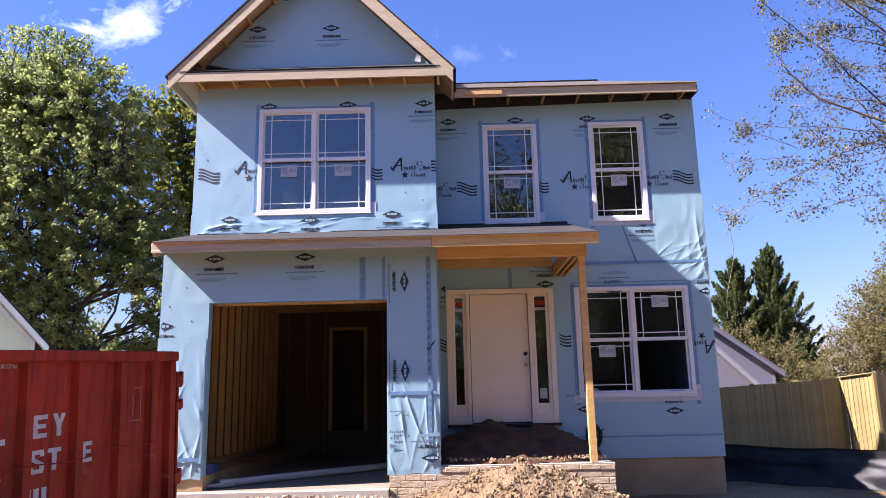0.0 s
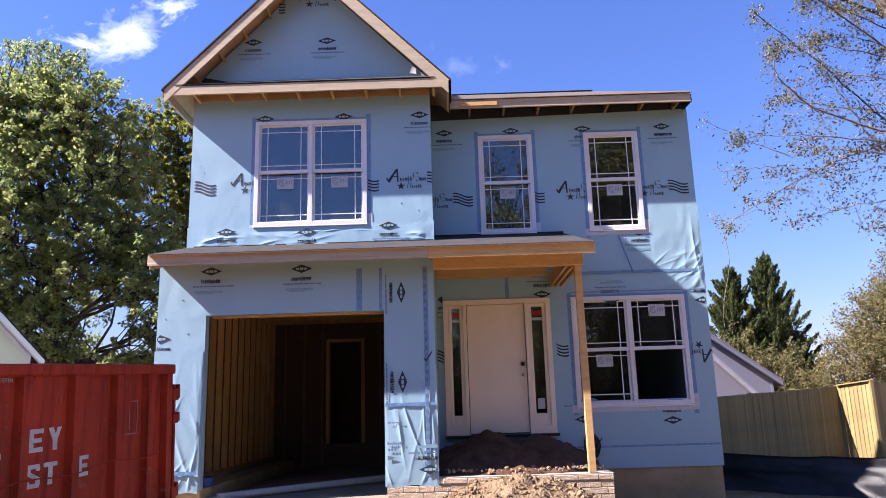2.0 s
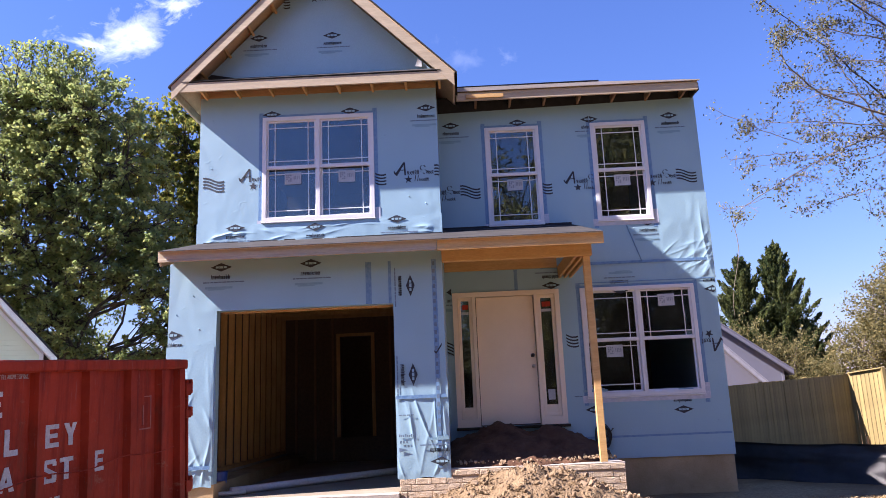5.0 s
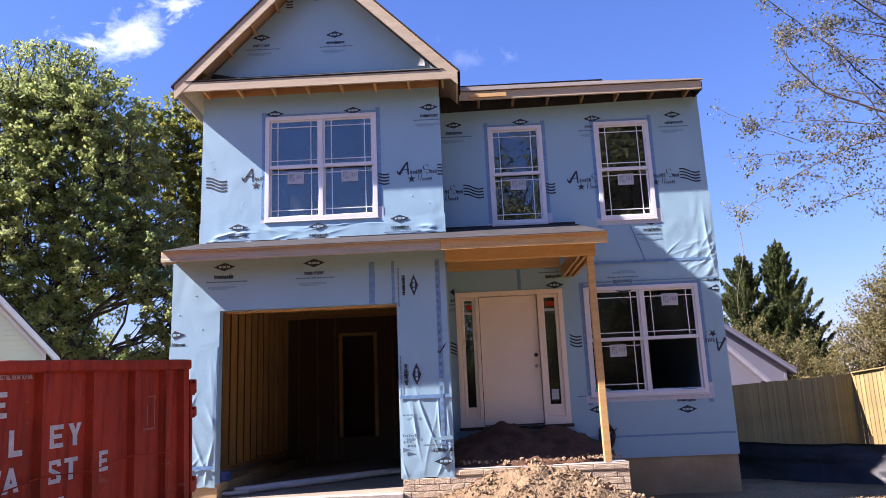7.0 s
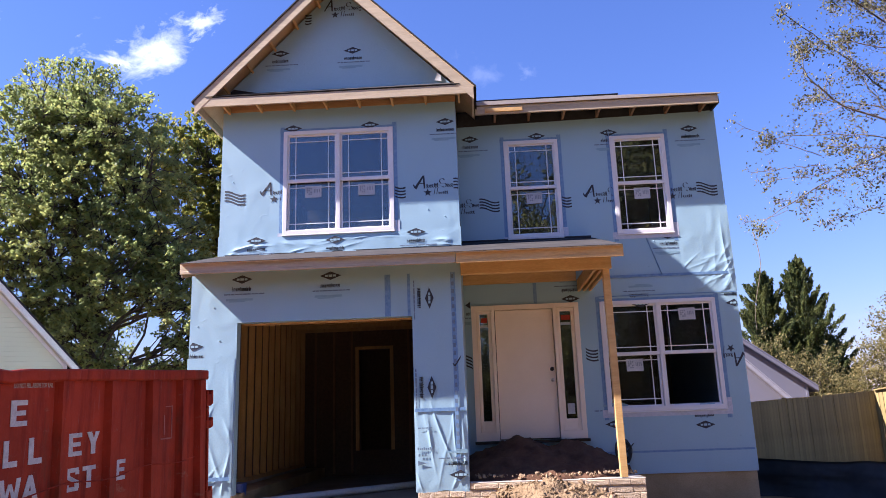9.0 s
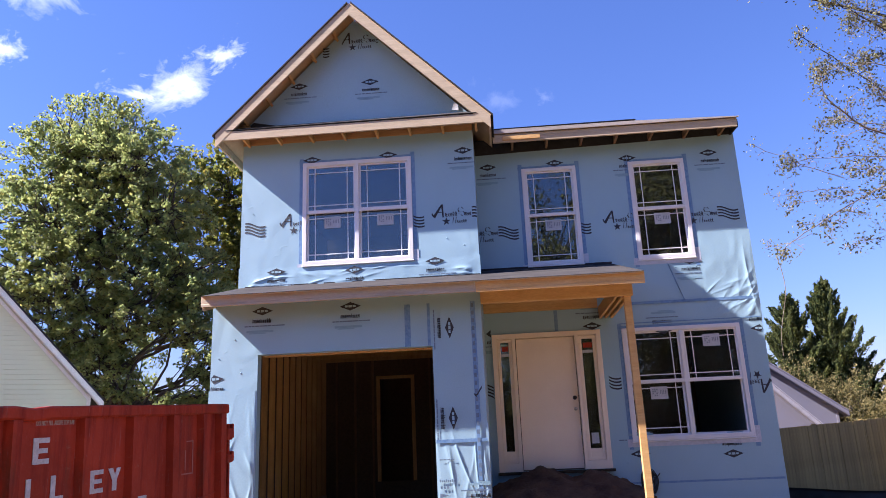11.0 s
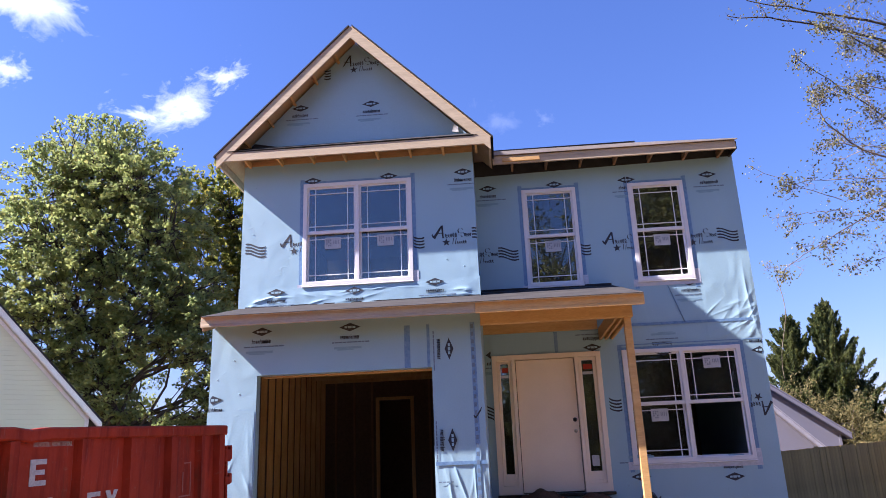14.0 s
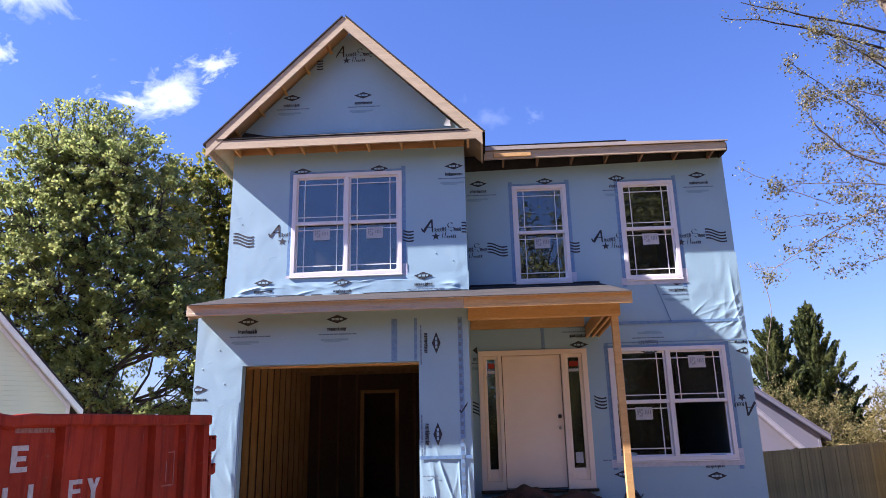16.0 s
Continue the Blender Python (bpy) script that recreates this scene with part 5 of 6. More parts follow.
# ---- small things by the house ----
def tube(points, r, sides=8):
    bm = bmesh.new()
    pts = [Vector(p) for p in points]
    prev = None
    for i, p in enumerate(pts):
        d = (pts[min(i + 1, len(pts) - 1)] - pts[max(i - 1, 0)]).normalized()
        u = d.orthogonal().normalized()
        if prev:
            u = (prev[1] - d * prev[1].dot(d)).normalized()
        v = d.cross(u)
        rr = r(i / (len(pts) - 1)) if callable(r) else r
        loop = [bm.verts.new(p + (u * math.cos(6.2832 * k / sides) + v * math.sin(6.2832 * k / sides)) * rr) for k in range(sides)]
        if prev:
            for k in range(sides):
                bm.faces.new((prev[0][k], prev[0][(k + 1) % sides], loop[(k + 1) % sides], loop[k]))
        else:
            bm.faces.new(loop[::-1])
        prev = (loop, u)
    bm.faces.new(prev[0])
    bmesh.ops.recalc_face_normals(bm, faces=bm.faces[:])
    return bm


PIPE = surface("white_pipe", (0.50, 0.50, 0.48), (0.60, 0.60, 0.57), 6, 40, 0.4)
tagged(part("drain_pipe", tube([(-3.15, -1.5, SLAB + 0.055), (-1.66, 0.12, SLAB + 0.055), (-0.6, 1.25, SLAB + 0.055)], 0.052, 14), PIPE, smooth=True), "long white plastic drain pipe on the garage floor", "pipe")
tagged(part("pipe_offcut", tube([(-3.28, -1.62, SLAB + 0.035), (-2.98, -1.42, SLAB + 0.035)], 0.03, 12), PIPE, smooth=True), "short white pipe offcut on the garage floor", "pipe")
BLUE = surface("blue_plastic", (0.02, 0.05, 0.22), (0.03, 0.08, 0.32), 6, 40, 0.4)
bm = bmesh.new()
bmesh.ops.create_cone(bm, cap_ends=True, segments=24, radius1=0.13, radius2=0.155, depth=0.30, matrix=Matrix.Translation((-3.42, -1.30, SLAB + 0.15)))
bucket = tagged(part("bucket", bm, BLUE, smooth=False), "blue plastic bucket on the garage floor", "bucket")
CABLE = surface("black_cable", (0.012, 0.012, 0.012), (0.03, 0.03, 0.03), 8, 50, 0.5)
loops = []
for i in range(70):
    a = i * 0.42
    loops.append((2.11 + 0.09 * math.cos(a) + 0.0012 * i, -0.03 - 0.0004 * i, 0.92 + 0.16 * math.sin(a) + 0.02 * math.sin(i * 1.3)))
wire = tagged(part("wire_coil", tube([(2.09, 0.02, 1.1), *loops, (2.31, -0.03, 1.03)], 0.009, 6), CABLE), "coil of black cable hanging from the house wall", "cable")

# ---- fences ----
PICKET = surface("treated_pine", (0.21, 0.155, 0.05), (0.33, 0.25, 0.088), 3, 40, 0.7, stretch=(4, 4, 0.5), vary=0.16)
FY = 8.4
fence = thing("fence", "tall treated-pine privacy fence with butted boards", "fence", (9.0, FY, 0))
def fp(name, me_or_bm, material):
    ob = part(name, me_or_bm, material, None)
    ob.parent = fence
    ob.matrix_parent_inverse = Matrix.Translation((-9.0, -FY, 0))
    return ob
def picket_mesh(w, h):
    bm = prism([(0, 0), (w, 0), (w, h - 0.004), (w - 0.006, h), (0.006, h), (0, h - 0.004)], 0, 0.018)
    me = bpy.data.meshes.new("board")
    bm.to_mesh(me)
    bm.free()
    me.materials.append(PICKET)
    return me
PM = picket_mesh(0.0942, 1.9)
frng = random.Random(4)
FX0, FXC = 5.40, 10.33
# three runs: a long one in the house's shade, a short one bent towards the street, and one leading away
def fence_run(x0, y0, x1, y1, top0, top1):
    length = math.hypot(x1 - x0, y1 - y0)
    turn = math.atan2(y1 - y0, x1 - x0)
    n = int(length / 0.0945)
    for i in range(n):
        f = i / n
        ob = new("board", PM)
        ob.parent = fence
        ob.location = (x0 + (x1 - x0) * f - 9.0, y0 + (y1 - y0) * f - FY + frng.uniform(-0.0012, 0.0012), top0 + (top1 - top0) * f - 1.9 + frng.uniform(-0.005, 0.005))
        ob.rotation_euler = (frng.uniform(-0.003, 0.003), 0, turn)
    nx_, ny_ = math.sin(turn), -math.cos(turn)
    m = Matrix.Translation((x0, y0, 0)) @ Matrix.Rotation(turn, 4, "Z")
    for z in (0.35, 1.25):
        fp("rail", slab((0, length, 0.02, 0.06, z, z + 0.09), m=m), PICKET)
fence_run(FX0, 6.33, FXC, FY, 1.597, 1.855)
fence_run(FXC, FY, 10.86, 7.74, 1.855, 1.945)
fence_run(10.88, 7.76, 14.2, 9.6, 1.935, 1.75)
def on_run(x):
    f = (x - FX0) / (FXC - FX0)
    return 6.33 + (FY - 6.33) * f, 1.597 + 0.258 * f
for x in (7.5, 8.9, FXC - 0.05):
    y, top = on_run(x)
    fp("post", slab((x, x + 0.085, y + 0.030, y + 0.115, -0.1, top + (0.03 if x < 9 else 0.0)), bevel=0.008), PICKET)
for (ax, ay, at), (bx, by, bt) in (((FXC, FY, 1.855), (10.86, 7.74, 1.945)),):
    fp("cap_rail", board((ax, ay - 0.02, at + 0.015), (bx, by - 0.02, bt + 0.015), 0.03, 0.12), PICKET)
fp("post", slab((10.83, 10.92, 7.66, 7.75, -0.1, 1.985), bevel=0.008), PICKET)

FABRIC = surface("black_fabric", (0.014, 0.014, 0.016), (0.045, 0.045, 0.048), 3, 90, 0.36, bumps=0.3)
silt = thing("silt_fence", "sagging black plastic silt fence on wooden stakes", "silt fence", (7, 1.6, 0))
def silt_line(u):
    x = 4.35 + 6.2 * u
    y = 2.4 - 5.9 * u
    return x, y
bm = bmesh.new()
rows = []
NS, NZ = 150, 14
for i in range(NS + 1):
    u = i / NS
    x, y = silt_line(u)
    base = ground_z(x, y)
    top = 0.66 + 0.03 * math.sin(u * 17) - 0.05 * abs(math.sin(u * 11))
    col = []
    for j in range(NZ + 1):
        f = j / NZ
        bulge = 0.05 * math.sin(u * 41 + f * 2) * (1 - f) + 0.07 * noise.noise(Vector((u * 12, f * 2.5, 1))) + 0.035 * noise.noise(Vector((u * 38 + f * 6, f * 7, 6))) + 0.34 * (1 - f) ** 3
        col.append(bm.verts.new((x, y - bulge, base - 0.02 + (top - base) * f)))
    rows.append(col)
for a, b in zip(rows, rows[1:]):
    for j in range(NZ):
        bm.faces.new((a[j], b[j], b[j + 1], a[j + 1]))
bmesh.ops.solidify(bm, geom=bm.faces[:], thickness=0.006)
fab = part("fabric", bm, FABRIC, None, "wrinkled black sheet", True)
fab.parent = silt
fab.matrix_parent_inverse = Matrix.Translation((-7, -1.6, 0))
for u in (0.02, 0.33, 0.62, 0.9):
    x, y = silt_line(u)
    st = part("stake", slab((x, x + 0.035, y + 0.012, y + 0.047, -0.1, 0.95 if u < 0.1 else 0.72)), STUD)
    st.parent = silt
    st.matrix_parent_inverse = Matrix.Translation((-7, -1.6, 0))

# ---- neighbours' houses ----
def siding_material(name, base):
    m, nt, b = tree_of(name)
    n1 = tex(nt, "noise", 0.8, 4, 0.6)
    n2 = tex(nt, "noise", 30, 3, 0.5)
    col = ramp(nt, n1.outputs["Fac"], [(0.3, tuple(c * 0.92 for c in base)), (0.7, base)])
    nt.links.new(col, b.inputs["Base Color"])
    b.inputs["Roughness"].default_value = 0.5
    bump(nt, b, n2.outputs["Fac"], 0.08, 0.004)
    return m


CREAM = siding_material("cream_siding", (0.64, 0.66, 0.47))
# lavender siding, darkened for the tree shade lying on it
LAVENDER = siding_material("tree_shaded_siding", (0.19, 0.19, 0.235))
SOFT_TRIM = surface("grey_trim", (0.30, 0.30, 0.35), (0.36, 0.36, 0.41), 3, 40, 0.5)
TRIM = surface("white_trim", (0.70, 0.70, 0.68), (0.80, 0.80, 0.78), 3, 40, 0.45)


def neighbour(name, label, y0, y1, x_eave, z_eave, x_peak, z_peak, x_far, siding, turn, board_h=0.115, rake=None, lap=0.012, vent=False):
    """A gabled house end: lapped boards up to a sloping rake, trim, roof."""
    hs = thing(name, label, "house", (x_eave, y0, 0))
    hs.rotation_euler = (0, 0, radians(turn))
    inv = Matrix.Translation(hs.location).inverted()
    def np_(nm, bm, mat, lab=""):
        ob = part(nm, bm, mat, None, lab)
        ob.parent = hs
        ob.matrix_parent_inverse = inv
    slope = (z_peak - z_eave) / (x_peak - x_eave)
    wall_x = x_eave - 0.0
    np_("wall", prism([(wall_x, -0.2), (wall_x, z_eave - 0.05), (x_peak, z_peak - 0.1), (x_far, z_eave - 0.05), (x_far, -0.2)], y0 + 0.03, y1), siding)
    z = 0.3
    lo, hi = min(wall_x, x_far), max(wall_x, x_far)
    k = 0
    bm = bmesh.new()
    while z < z_peak - 0.25:
        zt = z + board_h
        def edge(xe):
            return xe + max(0, (zt + 0.08 - z_eave)) / abs(slope) * (1 if x_peak > xe else -1)
        a, b = edge(lo), edge(hi)
        if b - a > 0.1:
            vs = [bm.verts.new(c) for c in ((a, y0 - lap, z), (b, y0 - lap, z), (b, y0 + 0.028, z), (a, y0 + 0.028, z), (a, y0 + 0.004, zt), (b, y0 + 0.004, zt), (b, y0 + 0.028, zt), (a, y0 + 0.028, zt))]
            for f in ((3, 2, 1, 0), (4, 5, 6, 7), (0, 1, 5, 4), (1, 2, 6, 5), (2, 3, 7, 6), (3, 0, 4, 7)):
                bm.faces.new([vs[i] for i in f])
        z += board_h
    ob = part("siding", bm, siding, None, "lapped vinyl siding boards")
    ob.parent = hs
    ob.matrix_parent_inverse = inv
    tagged(ob, kind="stuff")
    over = 0.28
    for xe in (x_eave, x_far):
        d = 1 if x_peak > xe else -1
        xs, zs = xe - d * over, z_eave - over * abs(slope)
        for wdt, ya, yb, mat, nm, lift in ((0.16, y0 - 0.28, y0 - 0.24, rake or TRIM, "rake_board", 0.0), (0.05, y0 - 0.30, y1, rake or FELT, "roof", 0.06), (0.06, y0 - 0.24, y0 + 0.02, rake or TRIM, "soffit", -0.12)):
            out = [(xs, zs + lift), (x_peak, z_peak + lift), (x_peak, z_peak + lift - wdt), (xs, zs + lift - wdt)]
            np_(nm, prism(out, ya, yb), mat)
        np_("eave_board", slab((min(xs, xs + d * 0.03), max(xs, xs + d * 0.03), y0 - 0.24, y1, zs - 0.17, zs)), rake or TRIM)
        if xe == x_eave:
            if vent:
                np_("frieze_board", prism([(xe, z_eave - 0.22), (x_peak, z_peak - 0.22), (x_peak, z_peak - 0.33), (xe, z_eave - 0.33)], y0 - 0.034, y0 - 0.013), TRIM)
            np_("corner_board", slab((min(xe, xe + d * 0.09), max(xe, xe + d * 0.09), y0 - 0.02, y0 + 0.02, -0.1, z_eave - 0.02)), rake or TRIM)
    if vent:
        zb = 5.33
        xb = x_eave - (zb + 0.33 - z_eave) / abs(slope)
        np_("gable_vent", prism([(xb, zb), (x_peak, z_peak - 0.34), (2 * x_peak - xb, zb)], y0 - 0.024, y0 - 0.013), VENT_GREY, "grey louvred attic vent")
        for i in range(12):
            z = zb + 0.02 + 0.09 * i
            xr = x_eave - (z + 0.10 + 0.33 - z_eave) / abs(slope)
            np_("slat", slab((2 * x_peak - xr, xr, y0 - 0.040, y0 - 0.025, z, z + 0.05)), VENT_GREY)
    return hs


VENT_GREY = surface("vent_grey", (0.20, 0.21, 0.23), (0.28, 0.29, 0.31), 6, 50, 0.6)
neighbour("neighbour_house", "single-storey neighbouring house with cream lapped siding and white trim", 5.85, 9.0, -10.02, 3.28, -14.6, 8.35, -19.2, CREAM, 33, vent=True)
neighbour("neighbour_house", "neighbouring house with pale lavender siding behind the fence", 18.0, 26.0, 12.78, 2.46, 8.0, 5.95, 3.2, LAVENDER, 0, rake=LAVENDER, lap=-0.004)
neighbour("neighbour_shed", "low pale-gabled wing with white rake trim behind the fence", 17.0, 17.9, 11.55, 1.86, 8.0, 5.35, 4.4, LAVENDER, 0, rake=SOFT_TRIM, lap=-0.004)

# ---- trees ----
def leaf_material(name, dark, light, yellow, amount):
    m, nt, b = tree_of(name)
    geo = nt.nodes.new("ShaderNodeNewGeometry")
    patch = tex(nt, "noise", 0.45, 3, 0.5)
    col = ramp(nt, geo.outputs["Random Per Island"], [(0.0, dark), (0.75, light), (1.0, yellow)])
    col = mix(nt, col, yellow, ramp(nt, patch.outputs["Fac"], [(0.5, (0, 0, 0)), (0.75, (amount,) * 3)]))
    nt.links.new(col, b.inputs["Base Color"])
    b.inputs["Roughness"].default_value = 0.5
    b.inputs["Specular IOR Level"].default_value = 0.2
    tr = nt.nodes.new("ShaderNodeBsdfTranslucent")
    nt.links.new(col, tr.inputs["Color"])
    mx = nt.nodes.new("ShaderNodeMixShader")
    mx.inputs[0].default_value = 0.6
    nt.links.new(b.outputs["BSDF"], mx.inputs[1])
    nt.links.new(tr.outputs["BSDF"], mx.inputs[2])
    nt.links.new(mx.outputs["Shader"], nt.nodes["Material Output"].inputs["Surface"])
    return m


LEAF_OAK = leaf_material("oak_leaves", (0.18, 0.235, 0.09), (0.28, 0.335, 0.115), (0.38, 0.37, 0.12), 0.4)
LEAF_GOLD = leaf_material("turning_leaves", (0.085, 0.115, 0.03), (0.22, 0.24, 0.055), (0.36, 0.31, 0.06), 0.5)
LEAF_WOODS = leaf_material("woodland_leaves", (0.07, 0.085, 0.035), (0.18, 0.19, 0.075), (0.26, 0.24, 0.09), 0.4)
LEAF_DRY = leaf_material("dry_leaves", (0.12, 0.112, 0.05), (0.24, 0.215, 0.09), (0.36, 0.30, 0.125), 0.5)
LEAF_CEDAR = leaf_material("cedar_needles", (0.036, 0.058, 0.028), (0.105, 0.135, 0.045), (0.20, 0.205, 0.06), 0.6)
LEAF_THIN = leaf_material("thin_leaves", (0.04, 0.04, 0.028), (0.19, 0.185, 0.085), (0.42, 0.39, 0.18), 0.4)
BARK = surface("bark", (0.03, 0.024, 0.019), (0.07, 0.056, 0.044), 4, 25, 0.95, bumps=0.8, dist=0.03, stretch=(3, 3, 0.5))
BARK_GREY = surface("grey_bark", (0.14, 0.11, 0.085), (0.26, 0.22, 0.17), 5, 30, 0.9, bumps=0.6, dist=0.02, stretch=(3, 3, 0.6))


def leaf_mesh(name, centres, sizes, rng, material, droop=0.0, slim=0.5, along=None, facing=None):
    """Leaves as small folded blades: two triangles each, loosely turned along their twig and towards the light."""
    n = len(centres)
    c = np.asarray(centres, float)
    s = np.asarray(sizes, float)[:, None]
    d = rng.normal(size=(n, 3))
    if along is not None:
        d = d * 0.55 + np.asarray(along)
    d[:, 2] -= droop
    d /= np.linalg.norm(d, axis=1, keepdims=True)
    e = rng.normal(size=(n, 3))
    if facing is not None:
        e = np.cross(d, np.asarray(facing) + rng.normal(size=(n, 3)) * 0.55)
    e -= d * (e * d).sum(1, keepdims=True)
    e /= np.linalg.norm(e, axis=1, keepdims=True)
    up = np.cross(d, e)
    v = np.stack([c - d * s * 0.5, c + e * s * 0.5 * slim + up * s * 0.08, c + d * s * 0.5, c - e * s * 0.5 * slim + up * s * 0.08], 1).reshape(-1, 3)
    me = bpy.data.meshes.new(name)
    me.vertices.add(4 * n)
    me.vertices.foreach_set("co", v.ravel())
    idx = np.arange(n)[:, None] * 4
    loops = np.concatenate([idx, idx + 1, idx + 2, idx, idx + 2, idx + 3], 1).ravel()
    me.loops.add(6 * n)
    me.loops.foreach_set("vertex_index", loops.astype(np.int32))
    me.polygons.add(2 * n)
    me.polygons.foreach_set("loop_start", np.arange(0, 6 * n, 3, dtype=np.int32))
    me.update(calc_edges=True)
    me.validate()
    me.materials.append(material)
    return me


def limbs_mesh(name, lines, material):
    """Tapered limbs: each line is (points, start radius, end radius)."""
    vs, fs = [], []
    for pts, r0, r1 in lines:
        pts = [Vector(p) for p in pts]
        sides = 9 if r0 > 0.12 else 6 if r0 > 0.03 else 4
        first, u = len(vs), None
        for i, p in enumerate(pts):
            d = (pts[min(i + 1, len(pts) - 1)] - pts[max(i - 1, 0)]).normalized()
            u = d.orthogonal().normalized() if u is None else (u - d * u.dot(d)).normalized()
            w = d.cross(u)
            r = r0 + (r1 - r0) * i / (len(pts) - 1)
            vs += [tuple(p + (u * math.cos(6.2832 * k / sides) + w * math.sin(6.2832 * k / sides)) * r) for k in range(sides)]
        for i in range(len(pts) - 1):
            a = first + i * sides
            fs += [(a + k, a + (k + 1) % sides, a + sides + (k + 1) % sides, a + sides + k) for k in range(sides)]
    me = bpy.data.meshes.new(name)
    me.from_pydata(vs, [], fs)
    me.materials.append(material)
    for p in me.polygons:
        p.use_smooth = True
    return me


def crooked(a, b, rng, bend, steps=6):
    a, b = Vector(a), Vector(b)
    side = Vector((rng.normal(), rng.normal(), rng.normal() * 0.5)) * bend
    out = []
    for i in range(steps + 1):
        t = i / steps
        p = a.lerp(b, t) + side * math.sin(math.pi * t) + Vector(rng.normal(size=3)) * bend * 0.18 * (0 < i < steps)
        out.append(p)
    return out


def broadleaf(name, label, base, lobes, leaves, size, leaf_mat, bark, trunk_r, seed, clump=0.75, droop=0.3, hollow=0.55, slim=0.5):
    """A tree whose crown is several lobes (centre, radii), each full of leafy clumps on its outer part."""
    rng = np.random.default_rng(seed)
    tree = thing(name, label, "tree", base)
    B = Vector(base)
    top = max(lobes, key=lambda l: l[0][2])[0]
    lines = [(crooked(B - Vector((0, 0, 0.2)), (top[0], top[1], top[2] * 0.92), rng, 0.5, 9), trunk_r, 0.05)]
    centres, sizes = [], []
    total = sum(l[1][0] * l[1][1] * l[1][2] for l in lobes)
    for (lx, ly, lz), (rx, ry, rz) in lobes:
        share = rx * ry * rz / total
        f = min(0.85, 0.62 * lz / (top[2] * 0.92))
        spine = lines[0][0]
        lines.append((crooked(spine[min(len(spine) - 1, int(f * 9 + 0.5))], (lx, ly, lz), rng, 0.35), trunk_r * 0.3, 0.04))
        n = max(6, int(leaves * share / 90))
        for _ in range(n):
            d = rng.normal(size=3)
            d /= np.linalg.norm(d)
            r = hollow + (1 - hollow) * rng.random() ** 0.6
            r *= 1 + 0.16 * noise.noise(Vector(d * 2.5) + Vector((seed, lx, lz)))
            p = np.array((lx + d[0] * rx * r, ly + d[1] * ry * r, lz + d[2] * rz * r))
            if rng.random() < 0.5:
                lines.append((crooked((lx + d[0] * rx * 0.15, ly + d[1] * ry * 0.15, lz + d[2] * rz * 0.1 - 0.3), p, rng, 0.22, 4), 0.045, 0.012))
            k = int(90 * rng.uniform(0.6, 1.4))
            out = np.array((d[0] * 0.7, d[1] * 0.7, d[2] * 0.5 + 0.55)) + rng.normal(size=3) * 0.35
            out /= np.linalg.norm(out)
            run = rng.random((k, 1)) * clump * 2.6 - clump * 0.9
            q = out * run + rng.normal(size=(k, 3)) * clump * (0.42 - 0.10 * run / clump).clip(0.12, 0.6)
            centres.append(p + q)
            sizes.append(size * rng.uniform(0.6, 1.35, k))
    trunk = new("trunk", limbs_mesh("trunk", lines, bark))
    crown = new("crown", leaf_mesh("crown", np.concatenate(centres), np.concatenate(sizes), rng, leaf_mat, droop, slim))
    for o in (trunk, crown):
        o.parent = tree
        o.matrix_parent_inverse = Matrix.Translation(B).inverted()
    tagged(crown, kind="stuff")
    return tree


